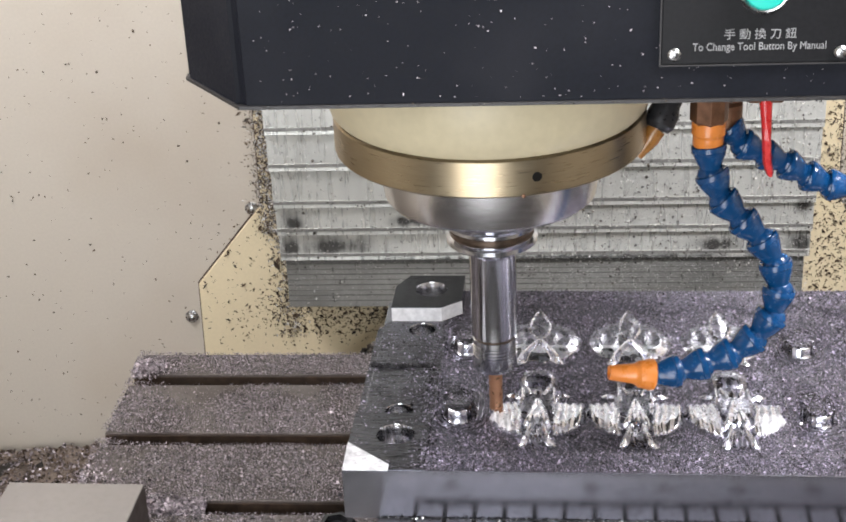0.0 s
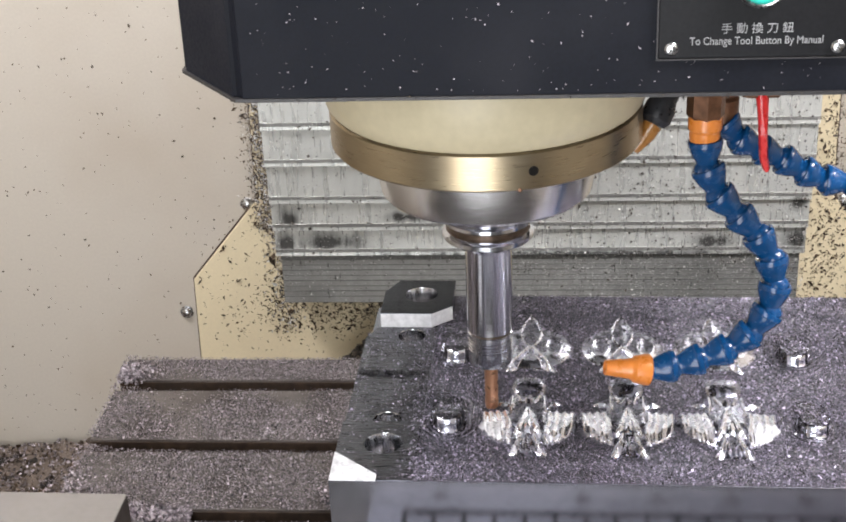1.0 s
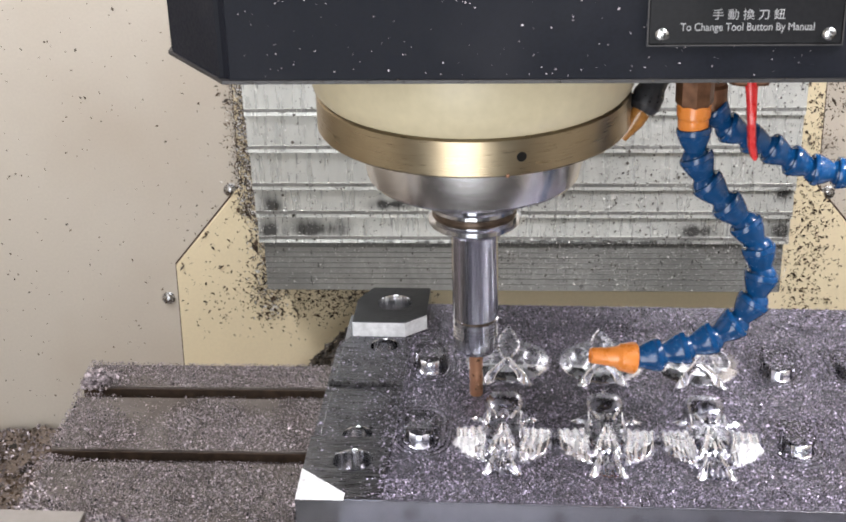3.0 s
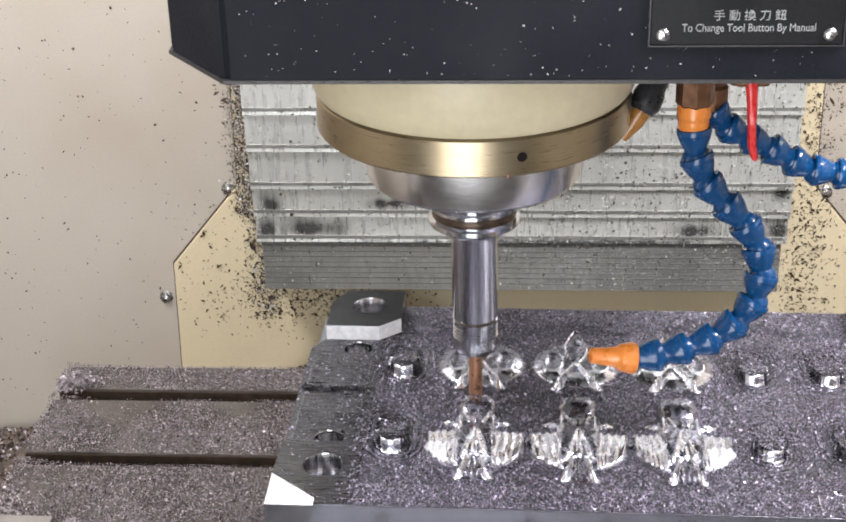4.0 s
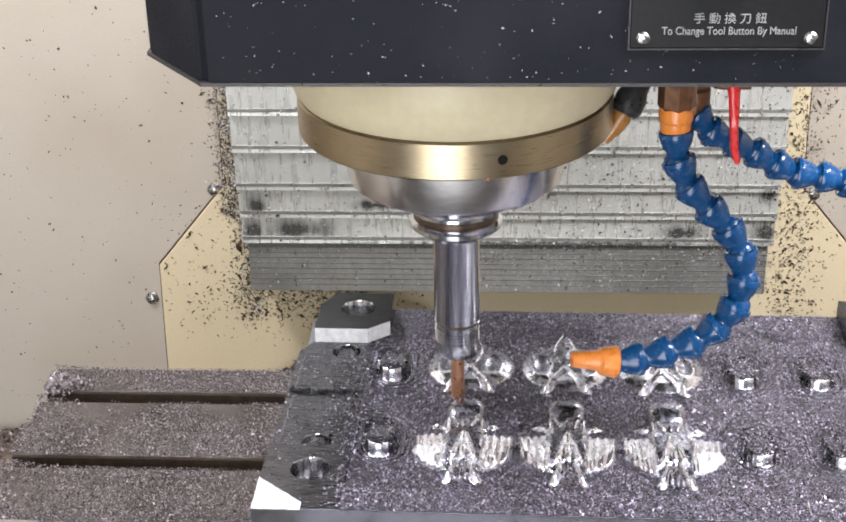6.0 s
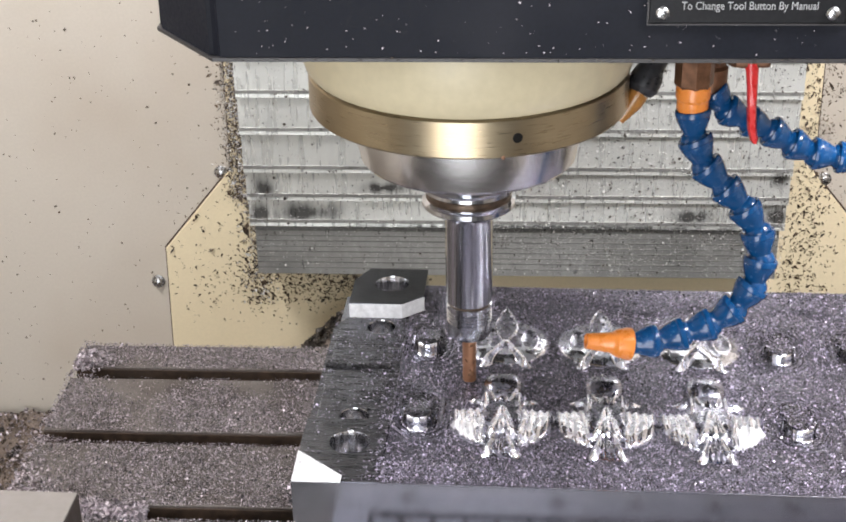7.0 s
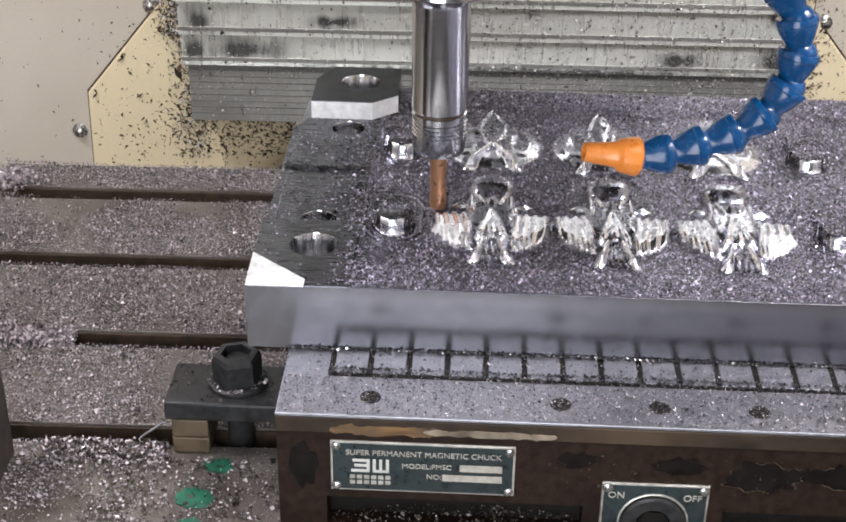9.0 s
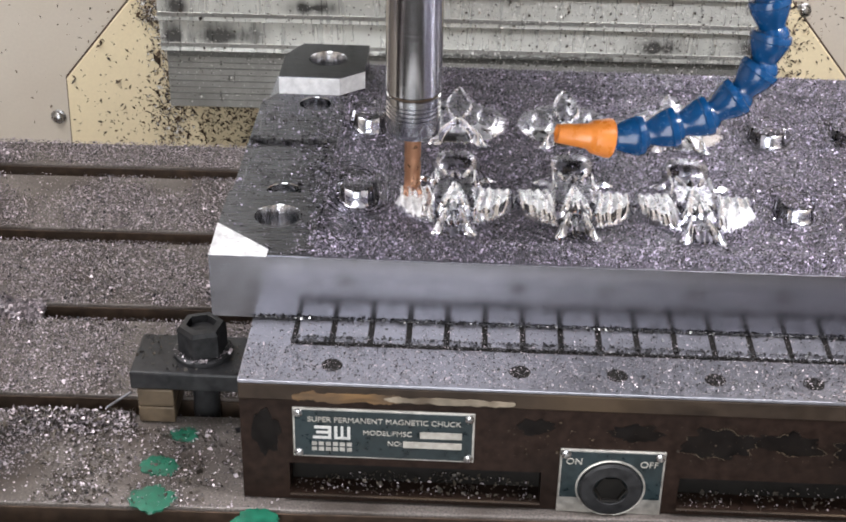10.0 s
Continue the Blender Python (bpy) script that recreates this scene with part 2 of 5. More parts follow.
label_metal = mat("label_metal", (0.50, 0.48, 0.44), 0.4, 0.8, grain=300, vary=0.2, bump=0.2, stain=50, stain_amount=0.4)
label_pale = mat("label_pale", (0.36, 0.34, 0.30), 0.5, 0.2, grain=300, vary=0.2)
# Grey of the unseen panels that darken reflections.
panel_dark = mat("panel_dark", (0.16, 0.16, 0.165), 0.45, grain=100, vary=0.1)
heap_grit = mat("heap_grit", (0.20, 0.158, 0.128), 0.6, 0.2, grain=420, vary=0.6, bump=0.8, stain=30, stain_amount=0.5)
# Dark so that the unseen floors do not brighten the plate front.
bed_dark = mat("bed_dark", (0.040, 0.036, 0.032), 0.65, spec=0.12, grain=120, vary=0.4, bump=0.3, stain=8, stain_amount=0.4)
ceiling_paint = mat("ceiling_paint", (0.55, 0.54, 0.52), 0.6, grain=100, vary=0.05)

# ---- builders ----
BASE = {}


def thing(name, base, label, category, group="", kind=""):
    ob = new(name)
    ob.empty_display_size = 0.02
    ob.location = base
    BASE[ob] = Vector(base)
    return tagged(ob, label, category, group, kind)


def part(name, bm, material, parent=None, label="", smooth=22, kind=""):
    """One mesh object from a bmesh in world coordinates, under its thing or part."""
    me = bpy.data.meshes.new(name)
    base = BASE[parent] if parent else Vector((0, 0, 0))
    bmesh.ops.translate(bm, verts=bm.verts, vec=-base)
    bmesh.ops.recalc_face_normals(bm, faces=bm.faces)
    bm.to_mesh(me)
    bm.free()
    for m in (material if isinstance(material, (list, tuple)) else [material]):
        me.materials.append(m)
    if smooth:
        me.polygons.foreach_set("use_smooth", [True] * len(me.polygons))
        me.set_sharp_from_angle(angle=radians(smooth))
    ob = new(name, me)
    if parent:
        ob.parent = parent
        BASE[ob] = base
    return tagged(ob, label, kind=kind)


def box(lo, hi, bevel=0.0, seg=2, bm=None):
    bm = bm or bmesh.new()
    geo = bmesh.ops.create_cube(bm, size=1)["verts"]
    lo, hi = Vector(lo), Vector(hi)
    for v in geo:
        v.co = Vector([(lo[i] + hi[i]) / 2 + v.co[i] * (hi[i] - lo[i]) for i in range(3)])
    if bevel:
        edges = list({e for v in geo for e in v.link_edges})
        bmesh.ops.bevel(bm, geom=edges, offset=bevel, segments=seg, profile=0.5, affect="EDGES")
    return bm


def lathe(profile, seg=64, m=None, bm=None):
    """A body of revolution about z from (radius, z) pairs, closed at both ends where the radius is 0."""
    bm = bm or bmesh.new()
    rings = []
    for r, z in profile:
        if r < 1e-6:
            rings.append([bm.verts.new((0, 0, z))])
        else:
            rings.append([bm.verts.new((r * math.cos(2 * math.pi * i / seg), r * math.sin(2 * math.pi * i / seg), z)) for i in range(seg)])
    for a, b in zip(rings, rings[1:]):
        for i in range(seg):
            j = (i + 1) % seg
            loop = [a[i % len(a)], a[j % len(a)], b[j % len(b)], b[i % len(b)]]
            loop = list(dict.fromkeys(loop))
            if len(loop) > 2:
                bm.faces.new(loop)
    if m is not None:
        bmesh.ops.transform(bm, matrix=m, verts=[v for r in rings for v in r])
    return bm


def prism(outer, holes, z0, z1, bevel=0.0, seg=40):
    """An upright slab with round holes (x, y, r) through it."""
    bm = bmesh.new()
    loops = [[(x, y) for x, y in outer]]
    for cx, cy, r in holes:
        loops.append([(cx + r * math.cos(2 * math.pi * i / seg), cy + r * math.sin(2 * math.pi * i / seg)) for i in range(seg)])
    for z in (z0, z1):
        edges = []
        for loop in loops:
            vs = [bm.verts.new((x, y, z)) for x, y in loop]
            edges += [bm.edges.new((vs[i], vs[(i + 1) % len(vs)])) for i in range(len(vs))]
        bmesh.ops.triangle_fill(bm, edges=edges, use_beauty=True)
    bm.verts.ensure_lookup_table()
    n = len(bm.verts) // 2
    k = 0
    for loop in loops:
        for i in range(len(loop)):
            a, b = k + i, k + (i + 1) % len(loop)
            bm.faces.new((bm.verts[a], bm.verts[b], bm.verts[n + b], bm.verts[n + a]))
        k += len(loop)
    return bm


def flakes(name, pts, size, material, parent, label="", tilt=0.7, normal=(0, 0, 1), aspect=(0.35, 1.0)):
    """Thin bent chips at the given places, joined into one part."""
    rng = np.random.default_rng(len(pts))
    pts = np.asarray(pts, float) - np.array(BASE[parent] if parent else (0, 0, 0))
    n = len(pts)
    nrm = np.tile(np.array(normal, float), (n, 1)) + rng.normal(0, tilt, (n, 3))
    nrm /= np.linalg.norm(nrm, axis=1, keepdims=True)
    u = np.cross(nrm, rng.normal(0, 1, (n, 3)))
    u /= np.linalg.norm(u, axis=1, keepdims=True)
    v = np.cross(nrm, u)
    s = size * np.exp(rng.normal(0, 0.4, n))[:, None]
    w = s * rng.uniform(*aspect, n)[:, None]
    lift = nrm * s * rng.uniform(0.1, 0.5, n)[:, None]
    verts = np.stack([pts - u * s + lift, pts - v * w, pts + u * s + lift, pts + v * w], 1).reshape(-1, 3)
    k = np.arange(n)[:, None] * 4
    faces = np.concatenate([k + [0, 1, 3], k + [1, 2, 3]], 1).reshape(-1, 3)
    me = bpy.data.meshes.new(name)
    me.vertices.add(len(verts))
    me.vertices.foreach_set("co", verts.ravel())
    me.loops.add(faces.size)
    me.loops.foreach_set("vertex_index", faces.ravel().astype(np.int32))
    me.polygons.add(len(faces))
    me.polygons.foreach_set("loop_start", np.arange(len(faces), dtype=np.int32) * 3)
    me.update(calc_edges=True)
    me.materials.append(material)
    ob = new(name, me)
    if parent:
        ob.parent = parent
    return tagged(ob, label, kind="stuff")


def text(name, body, size, m, material, parent, depth=0.0002, align="LEFT", width=1.0):
    """Flat lettering in the plane of the pose m, joined to its thing as a mesh."""
    cu = bpy.data.curves.new(name, "FONT")
    cu.body, cu.size, cu.extrude, cu.align_x = body, size, depth, align
    tmp = bpy.data.objects.new(name, cu)
    scene.collection.objects.link(tmp)
    dg = bpy.context.evaluated_depsgraph_get()
    me = bpy.data.meshes.new_from_object(tmp.evaluated_get(dg))
    bpy.data.objects.remove(tmp)
    bm = bmesh.new()
    bm.from_mesh(me)
    bmesh.ops.transform(bm, matrix=m @ Matrix.Diagonal((width, 1, 1, 1)), verts=bm.verts)
    bpy.data.meshes.remove(me)
    return part(name, bm, material, parent, smooth=0)


FACE = pose(0, 0, 0, 90, 0, 0)      # upright lettering that faces the camera's side

MOVING = []                          # all that rides on the machine table

# ---- enclosure ----
WALL_Y, FLOOR_Z = 0.670, -0.36


def enclosure():
    back = part("wall_north", box((-1.2, WALL_Y, FLOOR_Z - 0.6), (1.2, WALL_Y + 0.02, 1.5)), wall_paint, label="cream painted sheet metal rear wall with stuck chips", kind="structure")
    part("wall_west", box((-0.92, -1.05, FLOOR_Z - 0.6), (-0.90, WALL_Y + 0.02, 1.5)), wall_paint, label="cream painted sheet metal side wall", kind="structure")
    part("wall_east", box((0.80, -1.05, FLOOR_Z - 0.6), (0.82, WALL_Y + 0.02, 1.5)), wall_paint, label="cream painted sheet metal side wall", kind="structure")
    part("wall_south", box((-1.2, -1.72, FLOOR_Z - 0.6), (1.2, -1.7, 1.5)), ceiling_paint, label="plain grey workshop wall", kind="structure")
    part("ceiling", box((-1.2, -1.7, 1.5), (1.2, WALL_Y, 1.52)), ceiling_paint, label="plain pale ceiling of the enclosure", kind="structure")
    # Two unseen dark panels, added so that ring and nose reflect a bright band.
    part("reflection_panel_west", box((-1.2, -1.08, FLOOR_Z - 0.6), (-0.60, -1.05, 1.5), 0.004), panel_dark, label="unseen dark grey panel, added to darken reflections in the steel", kind="structure")
    part("reflection_panel_east", box((0.40, -1.08, FLOOR_Z - 0.6), (1.2, -1.05, 1.5), 0.004), panel_dark, label="unseen dark grey panel, added to darken reflections in the steel", kind="structure")
    part("shop_floor", box((-1.2, -1.7, FLOOR_Z - 0.58), (1.2, -1.01, FLOOR_Z - 0.552)), bed_dark, label="unseen workshop floor, dark to keep reflections low", kind="structure")
    # Unseen pale strip, added as a reflector for nose and tool holder.
    part("reflector_strip", box((-0.88, -1.015, FLOOR_Z + 0.002), (0.78, -0.90, FLOOR_Z + 0.02), 0.004), reflector_paint, label="unseen pale strip, added to brighten reflections in nose and holder", kind="structure")
    part("floor", box((-1.2, -1.02, FLOOR_Z - 0.55), (1.2, WALL_Y, FLOOR_Z), 0.01), bed_dark, label="machine bed under chips, dark to keep reflections low", kind="structure")


enclosure()


# Housing and hanger are made up round each assumed lamp.
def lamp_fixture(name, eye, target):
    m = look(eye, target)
    t = thing(name, eye, "slim white lamp added out of view", "lamp")
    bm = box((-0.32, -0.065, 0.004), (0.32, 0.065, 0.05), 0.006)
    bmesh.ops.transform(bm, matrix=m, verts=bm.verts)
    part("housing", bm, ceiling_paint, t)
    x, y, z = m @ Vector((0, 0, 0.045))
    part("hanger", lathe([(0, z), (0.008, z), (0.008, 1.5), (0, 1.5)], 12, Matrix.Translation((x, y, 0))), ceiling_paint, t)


lamp_fixture("added_lamp", *LAMP_L)
lamp_fixture("added_lamp", *LAMP_R)


def column_cover():
    """Cream surround plate with cut corners, and the stepped steel way cover in front of it."""
    xc = 0.037
    half = 0.424
    zt, za = -0.012, -0.117
    t = thing("column_panel", (xc, WALL_Y, FLOOR_Z), "cream painted column panel with cut corners, dusted with chips", "panel")
    bm = bmesh.new()
    pts = [(-half - 0.006, FLOOR_Z), (-half, za), (-0.337, zt), (-0.330, 0.9), (0.330, 0.9), (0.337, zt), (half, za), (half + 0.006, FLOOR_Z)]
    f = bm.faces.new([bm.verts.new((xc + x, WALL_Y - 0.006, z)) for x, z in pts])
    ext = bmesh.ops.extrude_face_region(bm, geom=[f])["geom"]
    bmesh.ops.translate(bm, verts=[v for v in ext if isinstance(v, bmesh.types.BMVert)], vec=(0, 0.0055, 0))
    bmesh.ops.bevel(bm, geom=[e for e in bm.edges if abs(e.verts[0].co.y - e.verts[1].co.y) < 1e-5], offset=0.0012, segments=1, affect="EDGES")
    part("panel_sheet", bm, plate_paint, t)
    # Slightly larger dark sheet behind: a painted shadow gap round the panel.
    bm = bmesh.new()
    f = bm.faces.new([bm.verts.new((xc + x + math.copysign(0.0016, x), WALL_Y - 0.0022, z + (0.0012 if z < 0.5 else 0))) for x, z in pts])
    ext = bmesh.ops.extrude_face_region(bm, geom=[f])["geom"]
    bmesh.ops.translate(bm, verts=[v for v in ext if isinstance(v, bmesh.types.BMVert)], vec=(0, 0.0018, 0))
    part("seam_shade", bm, gap_brown, t, "dark outline that paints the shadow gap round the panel", smooth=0)
    for x, z in ((-0.3128, -0.0185), (-0.4018, -0.1642), (0.3875, -0.0215), (0.476, -0.168)):
        s = thing("panel_screw", (x, WALL_Y - 0.001, z), "domed chrome panel screw beside the column panel", "screw", "panel screws")
        m = Matrix.Translation((x, WALL_Y - 0.0005, z)) @ FACE
        part("washer", lathe([(0, 0), (0.0082, 0), (0.0082, 0.0014), (0.0072, 0.0020), (0, 0.0020)], 24, m), chrome, s)
        part("screw_head", lathe([(0.0062, 0.0018), (0.0060, 0.0035), (0.0048, 0.0058), (0.0026, 0.007), (0, 0.0074)], 24, m), chrome, s)

    c = thing("way_cover", (xc, 0.60, -0.114), "stepped grey steel telescopic way cover, oily and dusted with chips", "machine cover")
    edges = [-0.052, -0.018, 0.018, 0.065, 0.110, 0.155, 0.20, 0.25, 0.30, 0.36, 0.44, 0.60]
    x0, x1 = -0.268, 0.333
    for i, (a, b) in enumerate(zip(edges, edges[1:])):
        y = 0.5985 - 0.0050 * (i + 1)
        bm = bmesh.new()
        prof = [(y + 0.004, a - 0.002), (y, a), (y + 0.0005, a + 0.004), (y + 0.002, b + 0.004), (y + 0.03, b + 0.004), (y + 0.03, a - 0.002)]
        l = [bm.verts.new((x0 - 0.0004 * i, p, z)) for p, z in prof]
        r = [bm.verts.new((x1 + 0.0004 * i, p, z)) for p, z in prof]
        bm.faces.new(l), bm.faces.new(r[::-1])
        for k in range(len(prof)):
            j = (k + 1) % len(prof)
            bm.faces.new((l[k], r[k], r[j], l[j]))
        part("slat", bm, cover_steel, c, smooth=0)
        # Darker grey band drawn just above each slat's lower edge.
        part("lip_band", box((x0 - 0.0004 * i, y - 0.0004, a + 0.0045), (x1 + 0.0004 * i, y + 0.004, a + 0.0085), 0.0002, 1), cover_grey, c, "grey band above the lower edge of the slat", smooth=0)
    part("apron", box((x0 + 0.004, 0.6005, -0.1168), (x1 - 0.004, 0.65, -0.0525), 0.0008, 1), cover_grey, c, "ribbed dark grey apron", smooth=0)
    # Thin dark strips paint the shade of the apron's grooves.
    for i in range(8):
        z = -0.1085 + 0.0068 * i
        part("groove", box((x0 + 0.005, 0.6001, z), (x1 - 0.005, 0.603, z + 0.0009 + 0.0006 * (i % 2))), cover_shade, c, smooth=0)
    # Dark strip painted as the shadow line under the bottom slat.
    part("groove", box((x0 + 0.005, 0.5998, -0.0605), (x1 - 0.005, 0.603, -0.0555)), cover_shade, c, smooth=0)
    part("backing", box((x0 + 0.01, 0.612, -0.112), (x1 - 0.01, WALL_Y - 0.008, 0.5)), cover_shade, c, smooth=0)
    rng = np.random.default_rng(3)
    pts = [(rng.uniform(x0, x1), 0.5955 - 0.001, 0) for _ in range(42000)]
    pts = np.array(pts)
    pts[:, 2] = -0.114 + 0.32 * rng.beta(1.3, 1.6, len(pts))
    lev = np.zeros(len(pts))
    for i, a in enumerate(edges):
        lev[pts[:, 2] > a] = i + 1
    pts[:, 1] = np.where(lev > 0, 0.5985 - 0.0050 * lev - 0.0006, 0.5985)
    keep = rng.random(len(pts)) < np.where(pts[:, 0] > 0.0, 0.8, 0.25)
    pts = pts[keep]
    flakes("stuck_chip_dust", pts[: len(pts) // 5], 0.0008, chip_brown, c, "small dark steel chips", 0.5, (0, -1, 0))
    flakes("stuck_chip_dust", pts[len(pts) // 5 :], 0.0005, chip_pale, c, "small shiny steel chips", 0.5, (0, -1, 0))
    # chips stuck on wall and panel
    w = thing("wall_chips", (-0.3, WALL_Y, -0.1), "small dark steel chips stuck to the painted wall", "metal chips", kind="stuff")
    a = np.stack([rng.normal(-0.287, 0.010, 5200), np.full(5200, WALL_Y - 0.0075), rng.uniform(-0.19, 0.16, 5200)], 1)
    a = a[(a[:, 2] > -0.06) | (rng.random(5200) < 0.4)]
    a[:, 0] += np.where(a[:, 2] < -0.05, 0.012, 0)
    b = np.stack([rng.normal(-0.20, 0.055, 1500), np.full(1500, WALL_Y - 0.0075), rng.normal(-0.155, 0.02, 1500)], 1)
    cc = np.stack([rng.normal(0.368, 0.020, 1700), np.full(1700, WALL_Y - 0.0075), rng.uniform(-0.2, 0.2, 1700)], 1)
    d = np.stack([rng.uniform(-0.75, -0.30, 620), np.full(620, WALL_Y - 0.0012), rng.uniform(-0.34, 0.35, 620)], 1)
    e = np.stack([rng.uniform(-0.38, -0.24, 260), np.full(260, WALL_Y - 0.0075), rng.uniform(-0.22, -0.03, 260)], 1)
    g = np.stack([rng.uniform(0.36, 0.6, 500), np.full(500, WALL_Y - 0.0075), rng.uniform(-0.3, 0.3, 500)], 1)
    flakes("dark_dust", np.concatenate([a, b, cc, e, g]), 0.0016, chip_rust, w, "", 0.35, (0, -1, 0), (0.2, 0.5))
    flakes("pale_dust", a[::3] + np.array((0.001, -0.0008, 0.0005)), 0.0011, chip_pale, w, "", 0.35, (0, -1, 0), (0.3, 0.7))
    flakes("fine_dust", d, 0.0012, chip_rust, w, "", 0.35, (0, -1, 0), (0.25, 0.8))


column_cover()


def chip_heaps():
    rng = np.random.default_rng(8)
    h = thing("chip_heap", (-0.6, 0.3, FLOOR_Z), "heap of dark steel chips lying on the machine bed", "metal chips", kind="stuff")
    bm = bmesh.new()
    nx, ny = 70, 60
    grid = []
    for j in range(ny):
        row = []
        for i in range(nx):
            x, y = -1.1 + 1.15 * i / (nx - 1), -0.35 + 1.01 * j / (ny - 1)
            z = FLOOR_Z + 0.004 + 0.02 * noise.noise((x * 9, y * 9, 0)) + 0.01 * noise.noise((x * 40, y * 40, 3))
            z += 0.198 * math.exp(-(((x + 0.12) / 0.15) ** 2 + ((y - 0.60) / 0.07) ** 2))
            row.append(bm.verts.new((x, y, z)))
        grid.append(row)
    for j in range(ny - 1):
        for i in range(nx - 1):
            bm.faces.new((grid[j][i], grid[j][i + 1], grid[j + 1][i + 1], grid[j + 1][i]))
    part("heap", bm, heap_grit, h, smooth=60)
    x, y = rng.uniform(-0.85, -0.30, 40000), rng.uniform(0.0, 0.66, 40000)
    z = [FLOOR_Z + 0.006 + 0.02 * noise.noise((p * 9, q * 9, 0)) + 0.01 * noise.noise((p * 40, q * 40, 3)) for p, q in zip(x, y)]
    m = np.stack([rng.normal(-0.12, 0.10, 9000), rng.normal(0.58, 0.045, 9000)], 1)
    mz = FLOOR_Z + 0.008 + 0.198 * np.exp(-(((m[:, 0] + 0.12) / 0.15) ** 2 + ((m[:, 1] - 0.60) / 0.07) ** 2))
    ok = m[:, 1] < 0.655
    flakes("mound_chip_dust", np.stack([m[:, 0], m[:, 1], mz + 0.008 * rng.random(9000)], 1)[ok], 0.0026, chip_brown, h)
    loose = np.stack([x, y, z], 1)
    flakes("loose_chip_dust", loose[::2], 0.0019, chip_steel, h)
    flakes("loose_chip_dust", loose[1::2], 0.0020, chip_rust, h)


chip_heaps()

# ---- spindle head ----


def spindle_head():
    h = thing("spindle_head", (0, 0, 0.402), "black painted spindle head cover with cream housing and brass ring", "machine head")
    zb, yf = 0.4030, -0.1588
    plan = [(-0.1722, -0.1049), (-0.131, yf), (0.268, yf), (0.268, 0.35), (-0.1722, 0.35)]
    bm = prism(plan, [], zb, 0.95)
    bmesh.ops.bevel(bm, geom=[e for e in bm.edges if abs(e.verts[0].co.x - e.verts[1].co.x) < 1e-5 and abs(e.verts[0].co.y - e.verts[1].co.y) < 1e-5],
                    offset=0.004, segments=3, affect="EDGES")
    part("cover", bm, head_paint, h)
    lip = [(-0.1732, -0.1055), (-0.1315, yf - 0.001), (0.269, yf - 0.001), (0.269, 0.35), (-0.1732, 0.35)]
    part("bottom_lip", prism(lip, [], zb - 0.0022, zb - 0.0002), edge_paint, h, "worn bare metal lower edge", smooth=0)
    part("housing", lathe([(0.0, 0.402), (0.1100, 0.402), (0.1092, 0.375), (0.1070, 0.358), (0.1045, 0.350), (0.1026, 0.3472), (0.1015, 0.3460), (0, 0.3462)], 96), cream_cast, h, "cream painted cast housing")
    ring = part("ring", lathe([(0.06, 0.3456), (0.1020, 0.3456), (0.1031, 0.3445), (0.1031, 0.3225), (0.1022, 0.3214), (0.06, 0.3214)], 128), brass, h, "golden brass retaining ring")
    # The hole is a flat black disc; its depth is painted as shade.
    m = Matrix.Translation((0.0318, -0.0981, 0.3335)) @ pose(0, 0, 0, 0, 0, 18) @ FACE
    part("ring_hole", lathe([(0, 0.0004), (0.0026, 0.0004), (0.0031, 0.0002), (0.0031, -0.002)], 20, m), recess_black, ring)
    m = Matrix.Translation((0.0235, -0.1005, 0.3222)) @ FACE
    part("ring_screw", lathe([(0, 0.0012), (0.0012, 0.001), (0.0012, -0.001)], 12, m), valve_brass, ring)
    part("nose", lathe([(0.05, 0.3212), (0.0758, 0.3212), (0.0742, 0.3000), (0.0715, 0.2860), (0.0698, 0.2838), (0.0680, 0.2832), (0.030, 0.2820), (0.028, 0.280), (0, 0.280)], 96), ground_steel, h, "polished steel spindle nose")
    # label plate with manual tool change button
    lp = part("label_plate", box((0.0981, yf - 0.0016, 0.4222), (0.1985, yf + 0.001, 0.520), 0.0006, 1), plate_black, h, "black plate with white lettering")
    for a, b in (((0.0973, yf - 0.0019, 0.4214), (0.1993, yf, 0.4222)), ((0.0973, yf - 0.0019, 0.4222), (0.0981, yf, 0.520)), ((0.1985, yf - 0.0019, 0.4222), (0.1993, yf, 0.520))):
        part("plate_rim", box(a, b), edge_paint, lp, smooth=0)
    for x in (0.1050, 0.1916):
        m = Matrix.Translation((x, yf - 0.0016, 0.4279)) @ FACE
        part("plate_screw", lathe([(0.0036, 0), (0.0036, 0.0010), (0.0025, 0.0022), (0.0009, 0.0026), (0.0006, 0.0012), (0, 0.0012)], 20, m), chrome, lp)
    text("lettering", "\u624b \u52d5 \u63db \u5200 \u9215", 0.0062, Matrix.Translation((0.1495, yf - 0.0018, 0.4362)) @ FACE, print_grey, lp, align="CENTER")
    text("lettering", "To Change Tool Button By Manual", 0.0060, Matrix.Translation((0.1493, yf - 0.0018, 0.4298)) @ FACE, print_grey, lp, align="CENTER", width=0.82)
    m = Matrix.Translation((0.1502, yf - 0.0016, 0.4640)) @ FACE
    bt = part("button_bezel", lathe([(0.0142, 0), (0.0142, 0.003), (0.0128, 0.0048), (0.0112, 0.0042), (0.0112, 0.001)], 40, m), chrome, lp)
    m = Matrix.Translation((0.1502, yf - 0.0016, 0.4640)) @ FACE
    part("button", lathe([(0.0110, 0.001), (0.0110, 0.0066), (0.0100, 0.0074), (0, 0.0078)], 40, m), teal_button, lp, "round teal push button")
    rng = np.random.default_rng(5)
    n = 420
